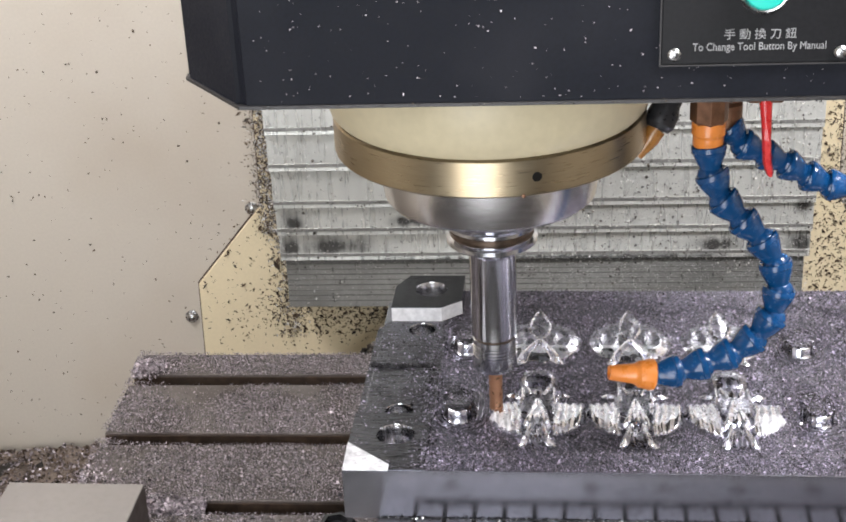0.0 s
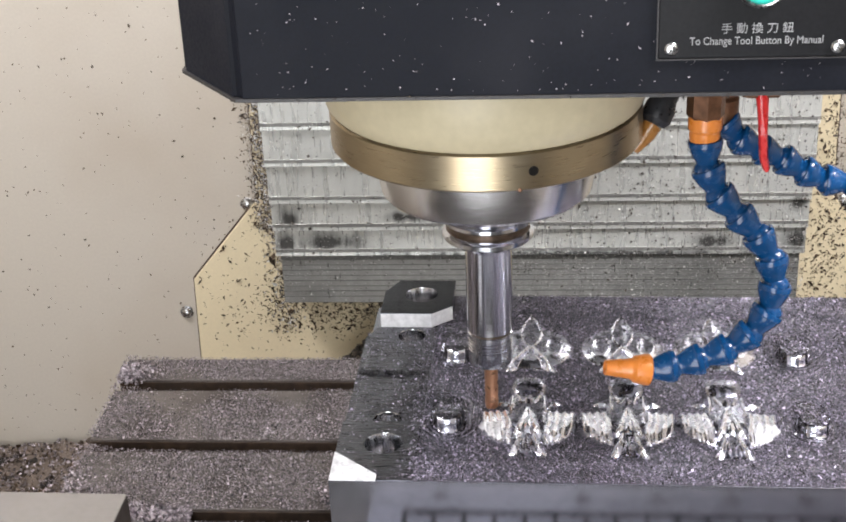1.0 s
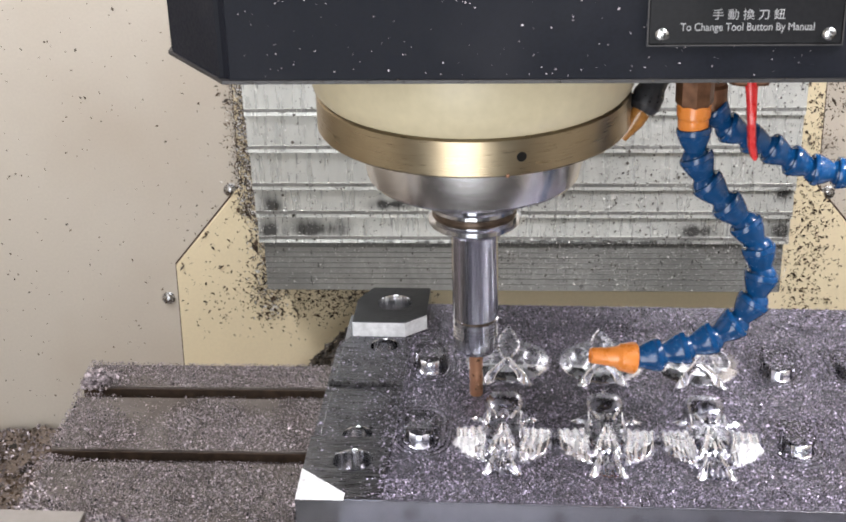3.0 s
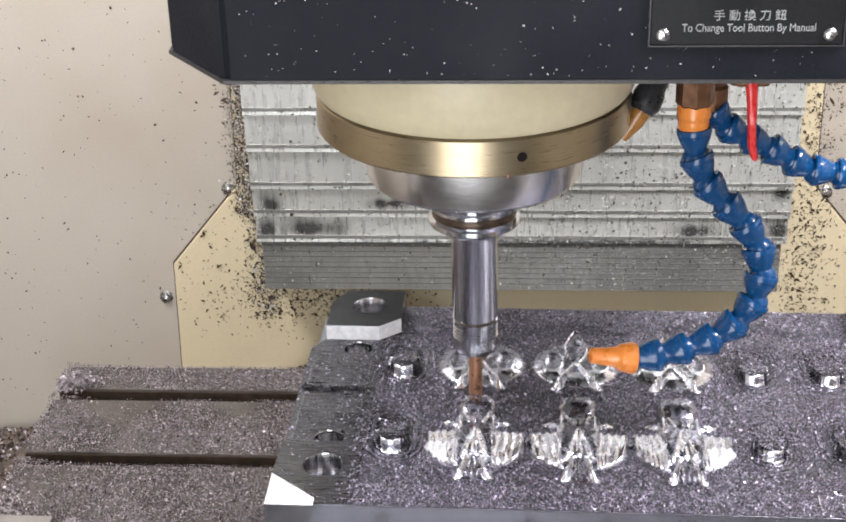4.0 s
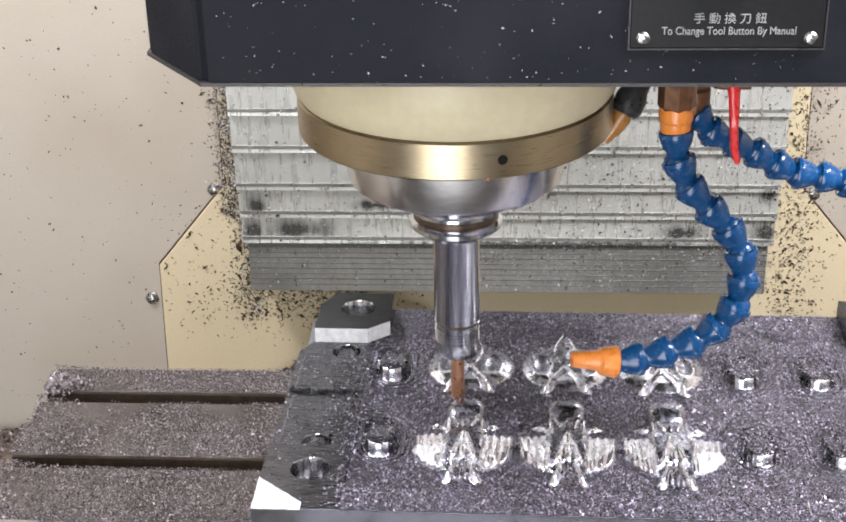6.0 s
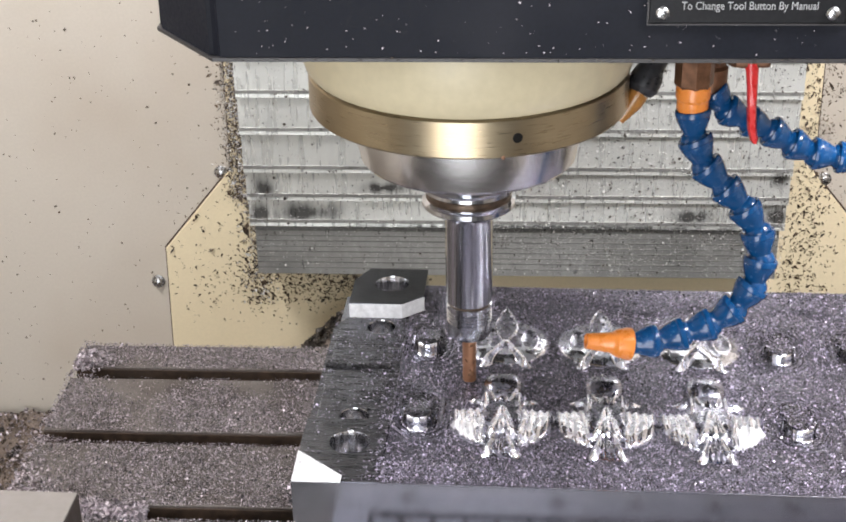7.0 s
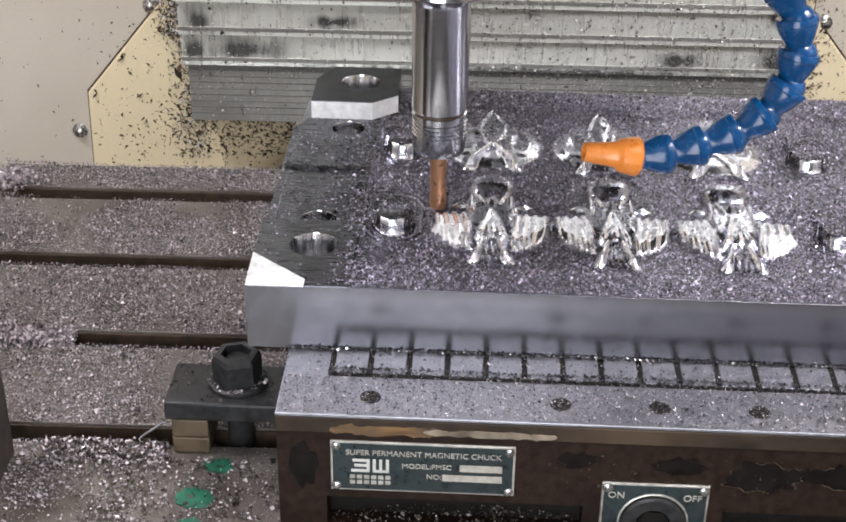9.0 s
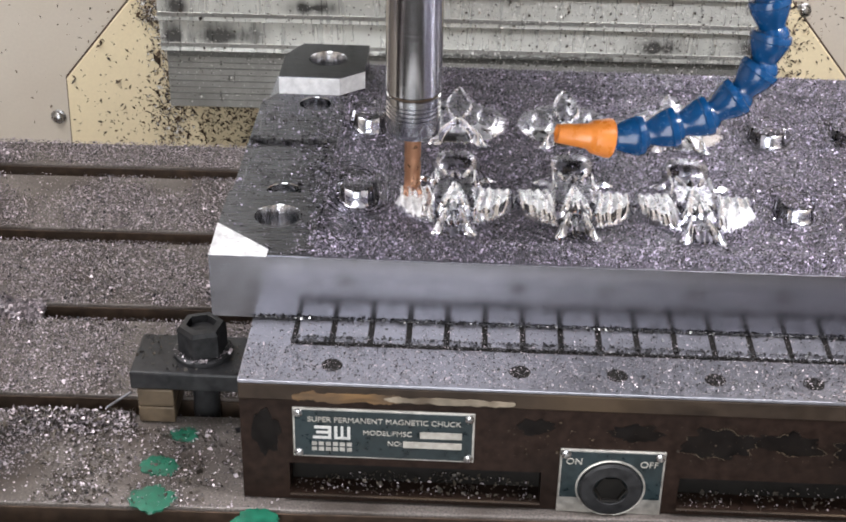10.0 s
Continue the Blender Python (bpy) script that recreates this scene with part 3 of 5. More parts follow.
    pts = np.stack([rng.uniform(-0.12, 0.2, n), np.full(n, yf - 0.0007), 0.405 + 0.12 * rng.random(n)], 1)
    flakes("speck_dust", pts, 0.00038, chip_steel, h, "pale chip specks", 0.2, (0, -1, 0))
    e = np.stack([rng.uniform(-0.12, 0.2, 500), np.full(500, yf - 0.0014), zb - 0.001 + rng.normal(0, 0.0006, 500)], 1)
    flakes("lip_chip_dust", e[::3], 0.0004, chip_brown, h, "", 0.6, (0, -1, 0))
    # round plug under the cover
    part("plug", lathe([(0, 0.3985), (0.007, 0.3985), (0.0085, 0.4005), (0.0085, 0.402)], 20, Matrix.Translation((-0.098, -0.12, 0))), black_rubber, h)


spindle_head()


def tool_holder():
    t = thing("tool_holder", (0, 0, 0.1468), "polished steel collet tool holder with flanged neck and copper-coloured end mill", "tool holder")
    part("flange", lathe([(0, 0.2815), (0.0215, 0.2815), (0.0215, 0.2640), (0.0300, 0.2638), (0.0315, 0.2626), (0.0315, 0.2602), (0.0302, 0.2590),
                          (0.0272, 0.2575), (0.0272, 0.2545), (0.0302, 0.2524), (0.0315, 0.2512), (0.0315, 0.2482), (0.0302, 0.2470), (0.0205, 0.2452), (0, 0.2452)], 96), holder_steel, t)
    part("flange_groove", lathe([(0.0290, 0.2584), (0.0275, 0.2574), (0.0275, 0.2546), (0.0290, 0.2533)], 96), groove_dark, t, "brown band in the flange groove")
    part("shank", lathe([(0.0205, 0.2455), (0.0205, 0.2440), (0.0172, 0.2400), (0.0164, 0.2380), (0.0160, 0.1745), (0.0152, 0.1735), (0.0148, 0.1735)], 80), holder_steel, t)
    part("shank_gap", lathe([(0.0147, 0.1750), (0.0147, 0.1700)], 64), groove_dark, t)
    prof = [(0.0148, 0.1722), (0.0158, 0.1718), (0.0158, 0.1690)]
    for k in range(4):
        z = 0.1685 - 0.0026 * k
        prof += [(0.0158, z), (0.0151, z - 0.0004), (0.0151, z - 0.0009), (0.0158, z - 0.0013)]
    prof += [(0.0158, 0.1515), (0.0156, 0.1495), (0.0148, 0.1475), (0.0135, 0.1468), (0.0052, 0.1468), (0.0052, 0.150)]
    part("collet_nut", lathe(prof, 80), holder_steel, t, "grooved collet nut")
    bm = bmesh.new()
    seg, n, z0, z1 = 40, 44, 0.1085, 0.1500
    rows = []
    for j in range(n + 1):
        z = z0 + (z1 - z0) * j / n
        row = []
        for i in range(seg):
            a = 2 * math.pi * i / seg
            depth = 0.0003 * max(0.0, math.cos(4 * (a - (z - z0) * 150))) * (1 if z < 0.132 else 0)
            r = 0.0049 - depth
            if j == 0:
                r *= 0.86
            row.append(bm.verts.new((r * math.cos(a), r * math.sin(a), z)))
        rows.append(row)
    for a, b in zip(rows, rows[1:]):
        for i in range(seg):
            bm.faces.new((a[i], a[(i + 1) % seg], b[(i + 1) % seg], b[i]))
    bm.faces.new(rows[0][::-1])
    part("end_mill", bm, carbide, t, "copper-coloured coated fluted end mill")


tool_holder()


def spline(points, n):
    """n points at even steps along a smooth line through the given ones."""
    p = [Vector(q) for q in points]
    p = [2 * p[0] - p[1]] + p + [2 * p[-1] - p[-2]]
    out = []
    for a, b, c, d in zip(p, p[1:], p[2:], p[3:]):
        for k in range(24):
            t = k / 24
            out.append(0.5 * ((2 * b) + (c - a) * t + (2 * a - 5 * b + 4 * c - d) * t * t + (3 * b - a - 3 * c + d) * t ** 3))
    out.append(p[-2])
    d = [0.0]
    for a, b in zip(out, out[1:]):
        d.append(d[-1] + (b - a).length)
    res = []
    for i in range(n):
        s = d[-1] * i / (n - 1)
        k = min(max(j for j in range(len(d)) if d[j] <= s + 1e-9), len(out) - 2)
        f = (s - d[k]) / max(d[k + 1] - d[k], 1e-9)
        res.append(out[k].lerp(out[k + 1], f))
    return res


def along(a, b):
    m = (b - a).to_track_quat("Z", "Y").to_matrix().to_4x4()
    return Matrix.Translation(a) @ m


def link(a, b, r, k=1.0):
    """One hose link: socket skirt, waist and ball, from a to b."""
    l = (b - a).length
    s = r
    prof = [(0.60 * s, 0.06 * l), (0.90 * s, 0.00), (0.97 * s, 0.02 * l), (1.0 * s, 0.07 * l), (1.0 * s, 0.20 * l), (0.95 * s, 0.24 * l), (0.93 * s, 0.34 * l),
            (0.76 * s, 0.62 * l), (0.64 * s, 0.76 * l), (0.62 * s, 0.84 * l), (0.74 * s, 0.94 * l), (0.80 * s, 1.08 * l), (0.74 * s, 1.22 * l), (0.5 * s, 1.30 * l)]
    return lathe(prof, 32, along(a, b))


def coolant_hose():
    line = [(0.1400, -0.037, 0.3290), (0.1397, -0.037, 0.3199), (0.1438, -0.0393, 0.3055), (0.1517, -0.0416, 0.2895), (0.1661, -0.0439, 0.2762), (0.1789, -0.0461, 0.2618), (0.1864, -0.0484, 0.2454),
            (0.1878, -0.0507, 0.2269), (0.1822, -0.0530, 0.2097), (0.1710, -0.0553, 0.1969), (0.1547, -0.0576, 0.1865), (0.1345, -0.0599, 0.1805), (0.1164, -0.0621, 0.1761), (0.1062, -0.0644, 0.1767)]
    pts = spline(line, 13)
    h = thing("coolant_hose", (0.14, -0.037, 0.40), "blue segmented coolant hose with orange nozzle, curving down over the workpiece", "coolant hose", "coolant hoses")
    part("pipe", lathe([(0.0, 0.402), (0.0095, 0.402), (0.0095, 0.366), (0.0120, 0.365), (0.0120, 0.346), (0.0105, 0.344), (0, 0.344)], 8, Matrix.Translation((0.1395, -0.037, 0))), valve_brass, h, "dark oily brass fitting", smooth=20)
    part("connector", lathe([(0.0, 0.3455), (0.0105, 0.3455), (0.0108, 0.343), (0.0108, 0.337), (0.0098, 0.335), (0.0098, 0.330), (0.0085, 0.326), (0, 0.326)], 28, Matrix.Translation((0.1396, -0.037, 0))), hose_orange, h, "orange plastic connector")
    for a, b in zip(pts, pts[1:]):
        part("segment", link(a, b, 0.0112), hose_blue, h)
    a, b = Vector((0.1075, -0.0642, 0.1766)), Vector((0.0775, -0.069, 0.1811))
    part("nozzle", lathe([(0, 0), (0.0098, 0), (0.0106, 0.0008), (0.0106, 0.0030), (0.0090, 0.0105), (0.0072, 0.0130), (0.0068, 0.0140), (0.0050, 0.0305), (0.0035, 0.0305), (0.0035, 0.02), (0, 0.02)], 32, along(a, b)), hose_orange, h, "orange tapered nozzle")


coolant_hose()


def side_hose():
    line = [(0.1537, -0.015, 0.3340), (0.1634, -0.015, 0.3209), (0.1787, -0.015, 0.3131), (0.1947, -0.015, 0.3053), (0.2109, -0.015, 0.2955), (0.2269, -0.015, 0.2895), (0.246, -0.015, 0.288), (0.262, -0.017, 0.282), (0.28, -0.02, 0.27)]
    pts = spline(line, 10)
    h = thing("coolant_hose", (0.153, -0.012, 0.40), "blue segmented coolant hose running off sideways under the head", "coolant hose", "coolant hoses")
    part("pipe", lathe([(0, 0.402), (0.0085, 0.402), (0.0085, 0.350), (0.0100, 0.348), (0.0100, 0.332), (0, 0.33)], 24, Matrix.Translation((0.1535, -0.013, 0))), valve_brass, h)
    for a, b in zip(pts, pts[1:]):
        part("segment", link(a, b, 0.0106), hose_blue, h)
    v = thing("valve", (0.172, -0.016, 0.402), "ball valve with red lever under the machine head", "valve")
    part("valve_body", lathe([(0, 0.402), (0.011, 0.402), (0.011, 0.352), (0.0085, 0.347), (0, 0.347)], 8, Matrix.Translation((0.1725, -0.004, 0))), valve_brass, v, smooth=20)
    bm = bmesh.new()
    sec = [(0.1745, 0.3577, 0.0058), (0.1752, 0.3508, 0.0047), (0.1760, 0.341, 0.0041), (0.1768, 0.3282, 0.0036), (0.1779, 0.3145, 0.0036), (0.1798, 0.3076, 0.0033), (0.1803, 0.3052, 0.0018)]
    rows = []
    for x, z, w in sec:
        rows.append([bm.verts.new((x + 0.76 * a * w, -0.033 + b * 0.0022, z)) for a, b in ((-1, -0.3), (-0.6, -1), (0.6, -1), (1, -0.3), (1, 1), (-1, 1))])
    for a, b in zip(rows, rows[1:]):
        for i in range(6):
            bm.faces.new((a[i], a[(i + 1) % 6], b[(i + 1) % 6], b[i]))
    bm.faces.new(rows[0]), bm.faces.new(rows[-1][::-1])
    part("lever", bm, red_paint, v, "red lever", smooth=50)
    part("lever_hub", box((0.164, -0.035, 0.3545), (0.186, -0.002, 0.362), 0.002), valve_brass, v)
    n = thing("spray_nozzle", (0.113, 0.02, 0.402), "black swivel nozzle with amber tip beside the housing", "nozzle")
    part("swivel", lathe([(0, 0), (0.008, 0), (0.0105, 0.004), (0.0105, 0.012), (0.0085, 0.018), (0.0085, 0.07), (0, 0.07)], 20, along(Vector((0.110, 0.0, 0.326)), Vector((0.123, 0.01, 0.352)))), black_rubber, n)
    part("tip", lathe([(0, 0), (0.003, 0), (0.0065, 0.014), (0.0065, 0.022), (0, 0.022)], 20, along(Vector((0.0975, -0.006, 0.309)), Vector((0.110, 0.0, 0.326)))), amber_plastic, n)


side_hose()

# ---- machine table and what rides on it ----
TX0, TX1, TY0, TY1 = -0.346, 0.75, -0.215, 0.279
SLOTS = [0.131 + 0.1 * k for k in (-3, -2, -1, 0, 1)]


SPOTS = ((-0.1303, -0.1265, 0.0105), (-0.1298, -0.1543, 0.012), (-0.072, -0.170, 0.012), (-0.121, -0.097, 0.008))


def machine_table():
    t = thing("machine_table", (0.2, 0.03, -0.07), "grey iron machine table with slots, covered in fine steel chips", "machine table")
    ys = [TY0] + [y + s * 0.009 for y in SLOTS for s in (-1, 1)] + [TY1]
    for a, b in zip(ys[::2], ys[1::2]):
        part("bar", box((TX0, a, -0.022), (TX1, b, 0), 0.0015), table_iron, t)
    for y in SLOTS:
        # Dark brown floor and far wall set into each slot.
        part("slot_floor", box((TX0, y - 0.016, -0.042), (TX1, y + 0.016, -0.034)), gap_brown, t, "dark brown slot floor")
        part("slot_side", box((TX0 + 0.0005, y + 0.0080, -0.036), (TX1, y + 0.0095, -0.0022)), gap_brown, t)
    part("bed", box((TX0, TY0, -0.085), (TX1, TY1, -0.043), 0.003), table_iron, t)
    rng = np.random.default_rng(21)
    n = 210000
    x, y = rng.uniform(TX0 - 0.002, -0.06, n), rng.uniform(-0.2, TY1, n)
    inslot = np.zeros(n, bool)
    for s in SLOTS:
        inslot |= np.abs(y - s) < 0.0085
    edge = np.exp(-(x - TX0) / 0.02) * 0.010 * np.array([max(0, 0.4 + noise.noise((p * 30, q * 30, 0))) for p, q in zip(x, y)])
    bare = np.array([noise.noise((p * 16, q * 16, 5)) for p, q in zip(x, y)]) + np.clip((-0.03 - y) * 9, 0, 0.75)
    keep = ~inslot & (rng.random(n) > np.clip(bare * 2.2 - 0.12, 0.0, 0.92)) | inslot & (rng.random(n) < 0.3)
    for sx, sy, sr in SPOTS:
        keep &= (np.hypot(x - sx, (y - sy) / 0.85) > sr * 0.95) | (rng.random(n) < 0.2)
    z = np.where(inslot, -0.033 + 0.012 * rng.random(n) * (0.5 + 0.5 * np.sin(x * 70)), 0.0003) + np.where(inslot, 0, edge) + 0.0015 * rng.random(n)
    p = np.stack([x, y, z], 1)[keep]
    half = int(len(p) * 0.72)
    flakes("chip_dust", p[:half], 0.00047, chip_steel, t, "fine grey steel chips", 0.75)
    flakes("chip_dust", p[half:], 0.00048, chip_dark, t, "fine dark steel chips", 0.75)
    # coarse mound along slots near the end of the table, filling the third slot
    n = 11000
    x = rng.uniform(TX0, -0.235, n)
    y = SLOTS[2] + rng.normal(0, 0.006, n)
    flakes("slot_chip_dust", np.stack([x, y, -0.004 + 0.006 * rng.random(n)], 1), 0.0013, chip_steel, t, "", 0.8)
    n = 2500
    x, y = TX0 + np.abs(rng.normal(0, 0.012, n)), np.where(rng.random(n) < 0.5, rng.normal(0.245, 0.008, n), rng.normal(0.03, 0.03, n))
    flakes("edge_chip_dust", np.stack([x, y, 0.001 + 0.006 * rng.random(n)], 1), 0.0011, chip_steel, t, "", 0.9)
    # chips swept together in front of the second slot, and a stretch of the slot they fill
    n = 5200
    x, y = rng.uniform(-0.225, -0.150, n), -0.084 + rng.normal(0, 0.007, n) + 0.004 * np.sin(np.arange(n))
    ok = (np.abs(y - SLOTS[1]) > 0.009) & ((x < -0.153) | (y < -0.09))
    p = np.stack([x, y, 0.0006 + 0.0035 * rng.random(n) ** 2], 1)[ok]
    flakes("swept_chip_dust", p[::2], 0.0010, chip_steel, t, "", 0.8)
    flakes("swept_chip_dust", p[1::2], 0.0010, chip_brown, t, "", 0.8)
    # oily patches of coarse chips on the bare front bars
    n = 26000
    x, y = rng.uniform(TX0, -0.082, n), rng.uniform(-0.205, -0.092, n)
    ok = np.array([noise.noise((p * 26, q * 26, 9)) + 0.5 * noise.noise((p * 90, q * 90, 4)) for p, q in zip(x, y)]) > rng.uniform(-0.25, 0.45, n)
    ok &= np.abs(y - SLOTS[0]) > 0.009
    for sx, sy, sr in SPOTS:
        ok &= (np.hypot(x - sx, y - sy) > sr) | (rng.random(n) < 0.3)
    p = np.stack([x, y, 0.0005 + 0.0012 * rng.random(n)], 1)[ok]
    flakes("front_chip_dust", p[: int(len(p) * 0.68)], 0.00075, chip_brown, t, "dark oily chips", 0.6)
    flakes("front_chip_dust", p[int(len(p) * 0.68) :], 0.0007, chip_steel, t, "", 0.7)
    for x, y, r in SPOTS:
        bm = lathe([(0, 0.0004), (0.8, 0.0003), (1, 0.0001), (1, -0.001)], 40, Matrix.Translation((x, y, 0.0006)) @ Matrix.Diagonal((r, r * 0.85, 1, 1)))
        for v in bm.verts:
            k = 1 + 0.30 * noise.noise(v.co * 150) + 0.25 * noise.noise(v.co * 420)
            v.co = Vector((x + (v.co.x - x) * k, y + (v.co.y - y) * k, v.co.z))
        part("paint_spot", bm, green_paint, t, "dried green paint spot")
    MOVING.append(t)


machine_table()

CZ, CY0, CY1, CX0, CX1 = 0.078, -0.1505, 0.14, -0.0797, 0.52
PITCH = 0.0205


def magnetic_chuck():
    c = thing("magnetic_chuck", (0.22, 0, 0), "brown painted magnetic chuck with ground steel top, bolted to the table", "magnetic chuck")
    part("body", box((CX0, CY0 + 0.014, 0.0005), (CX1, CY1, CZ - 0.012), 0.0015), chuck_paint, c, "chipped brown painted body")
    bm = bmesh.new()
    for x0, x1, z0, z1 in ((CX0, CX1, 0.0250, CZ - 0.012), (CX0, CX1, 0.0005, 0.0050), (CX0, -0.0545, 0.0050, 0.0250), (0.0800, 0.1530, 0.0050, 0.0250), (0.36, CX1, 0.0050, 0.0250)):
        box((x0, CY0, z0), (x1, CY0 + 0.0145, z1), bm=bm)
    part("front_panel", bm, chuck_paint, c, "chipped brown painted front with grip recesses", smooth=0)
    part("rust_edge", box((CX0 - 0.0003, CY0 - 0.0006, CZ - 0.0118), (CX1, CY1, CZ - 0.0020), 0.0008), rust_band, c, "rusty bare metal band")
    part("top_plate", box((CX0 - 0.0004, CY0 - 0.0004, CZ - 0.0021), (CX1, CY1, CZ), 0.0006), chuck_steel, c, "ground steel face plate")
    for x0, x1, z0, z1, m, name in ((-0.052, 0.006, CZ - 0.0125, CZ - 0.0052, tan_rust, "brown rusty patch"), (-0.004, 0.064, CZ - 0.0108, CZ - 0.0062, bare_cream, "bare cream worn patch")):
        bm = bmesh.new()
        ring = []
        for i in range(90):
            a = 2 * math.pi * i / 90
            ca, sa = math.cos(a), math.sin(a)
            px = (x0 + x1) / 2 + (x1 - x0) / 2 * math.copysign(abs(ca) ** 0.5, ca)
            f = 0.75 + 0.6 * noise.noise((px * 160, sa, x0 * 90)) + 0.3 * noise.noise((px * 600, sa, 4))
            ring.append((px, (z0 + z1) / 2 + (z1 - z0) / 2 * f * math.copysign(abs(sa) ** 0.5, sa)))
        y0 = CY0 - (0.0009 if m is tan_rust else 0.0012)
        face = bm.faces.new([bm.verts.new((p, y0, q)) for p, q in ring])
        ext = bmesh.ops.extrude_face_region(bm, geom=[face])["geom"]
        bmesh.ops.translate(bm, verts=[v for v in ext if isinstance(v, bmesh.types.BMVert)], vec=(0, 0.0014, 0))
        part("bare_patch", bm, m, c, name, smooth=0)
    part("pole_strip", box((-0.0565, -0.1165, CZ - 0.002), (CX1 - 0.02, 0.10, CZ + 0.0003)), recess_black, c, "dark filler round the poles", smooth=0)
    x = -0.0535
    while x < 0.30:
        part("pole", box((x, -0.1132, CZ - 0.002), (x + PITCH - 0.0031, -0.06, CZ + 0.0007), 0.0003, 1), chuck_steel, c, smooth=0)
        x += PITCH
    for x, y in ((-0.0325, -0.1345), (0.0660, -0.1345), (0.1168, -0.1345), (0.1677, -0.1350), (0.2185, -0.1352), (0.2690, -0.1354)):
        part("plug", lathe([(0, 0.0008), (0.0050, 0.0008), (0.0056, 0.0002), (0.0056, -0.001)], 24, Matrix.Translation((x, y, CZ))), recess_black, c, "dark round plug")
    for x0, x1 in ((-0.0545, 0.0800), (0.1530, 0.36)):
        # Black sheet at the back paints the shade inside the recess.
        r = part("recess_shade", box((x0 + 0.0002, CY0 + 0.0125, 0.0052), (x1 - 0.0002, CY0 + 0.0145, 0.0248)), recess_black, c, "black sheet put in the grip recess for its shade")
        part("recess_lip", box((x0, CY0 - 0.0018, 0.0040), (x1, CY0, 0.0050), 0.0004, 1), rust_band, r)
    # name plate
    y = CY0 - 0.0012
    p = part("name_plate", box((-0.0520, y, 0.0305), (0.0436, CY0 + 0.001, 0.0622), 0.0004, 1), label_metal, c, "worn green and metal name plate")
    part("plate_field", box((-0.0508, y - 0.0003, 0.0317), (0.0424, y + 0.0005, 0.0610)), label_green, p, smooth=0)
    for x, z in ((-0.0490, 0.0592), (0.0406, 0.0590), (-0.0490, 0.0336), (0.0406, 0.0334)):
        part("rivet", lathe([(0.0025, 0), (0.0023, 0.0008), (0.0012, 0.0014), (0, 0.0015)], 14, Matrix.Translation((x, y - 0.0002, z)) @ FACE), chrome, p)
    text("lettering", "SUPER PERMANENT MAGNETIC CHUCK", 0.0046, Matrix.Translation((-0.0038, y - 0.0004, 0.0540)) @ FACE, label_pale, p, align="CENTER", width=0.98)
    text("lettering", "MODEL:PMSC", 0.0043, Matrix.Translation((-0.0150, y - 0.0004, 0.0465)) @ FACE, label_pale, p)
    text("lettering", "NO:", 0.0043, Matrix.Translation((-0.0022, y - 0.0004, 0.0400)) @ FACE, label_pale, p)
    part("blank_bar", box((0.0150, y - 0.0007, 0.0457), (0.0370, y, 0.0498)), label_pale, p, smooth=0)
    part("blank_bar", box((0.0062, y - 0.0007, 0.0392), (0.0370, y, 0.0432)), label_pale, p, smooth=0)
    for k, (a, b) in enumerate((((-0.0405, 0.0498), (-0.0332, 0.0514)), ((-0.0395, 0.0466), (-0.0332, 0.0482)), ((-0.0412, 0.0432), (-0.0332, 0.0448)), ((-0.0332, 0.0432), (-0.0316, 0.0514)),
                                ((-0.0300, 0.0440), (-0.0284, 0.0514)), ((-0.0266, 0.0440), (-0.0252, 0.0514)), ((-0.0232, 0.0440), (-0.0216, 0.0514)), ((-0.0300, 0.0432), (-0.0216, 0.0446)))):
        part("emblem_bar", box((a[0], y - 0.0007, a[1]), (b[0], y, b[1])), print_white, p, smooth=0)
    for z in (0.0398, 0.0364):
        for k in range(6):
            part("small_bar", box((-0.0420 + 0.0037 * k, y - 0.0005, z - 0.0012), (-0.0393 + 0.0037 * k, y, z + 0.0012)), label_metal, p, smooth=0)
    # switch plate
    s = part("switch_plate", box((0.0890, y, -0.0), (0.1446, CY0 + 0.001, 0.0420), 0.0004, 1), label_metal, c, "worn metal switch plate")
    part("plate_field", box((0.0902, y - 0.0003, 0.0105), (0.1434, y + 0.0005, 0.0408)), label_green, s, smooth=0)
    for x, z in ((0.0920, 0.0392), (0.1416, 0.0390)):
        part("rivet", lathe([(0.0028, 0), (0.0026, 0.0008), (0.0013, 0.0015), (0, 0.0016)], 14, Matrix.Translation((x, y - 0.0002, z)) @ FACE), chrome, s)
    text("lettering", "ON", 0.0056, Matrix.Translation((0.0922, y - 0.0005, 0.0328)) @ FACE, label_pale, s)
    text("lettering", "OFF", 0.0056, Matrix.Translation((0.1312, y - 0.0005, 0.0322)) @ FACE, label_pale, s)
    m = Matrix.Translation((0.1168, y, 0.0178)) @ FACE
    part("dial_ring", lathe([(0.0186, 0.0002), (0.0186, 0.0010), (0.0180, 0.0012), (0.0175, 0.0010), (0.0175, 0.0002)], 48, m), label_metal, s)
    part("switch_socket", lathe([(0.0168, 0), (0.0168, 0.0022), (0.0155, 0.0030), (0.0095, 0.0030), (0.0088, 0.0024)], 48, m), clamp_black, s, "dark round switch socket with worn rim")
    part("hex_socket", lathe([(0.0092, 0.0026), (0.0082, 0.0022), (0.0078, 0.0004), (0, 0.0004)], 6, m), recess_black, s, "hexagon key socket", smooth=0)
    rng = np.random.default_rng(31)
    n = 34000
    p = np.stack([rng.uniform(CX0, 0.33, n), rng.uniform(CY0, -0.07, n), CZ + 0.0008 + 0.0004 * rng.random(n)], 1)
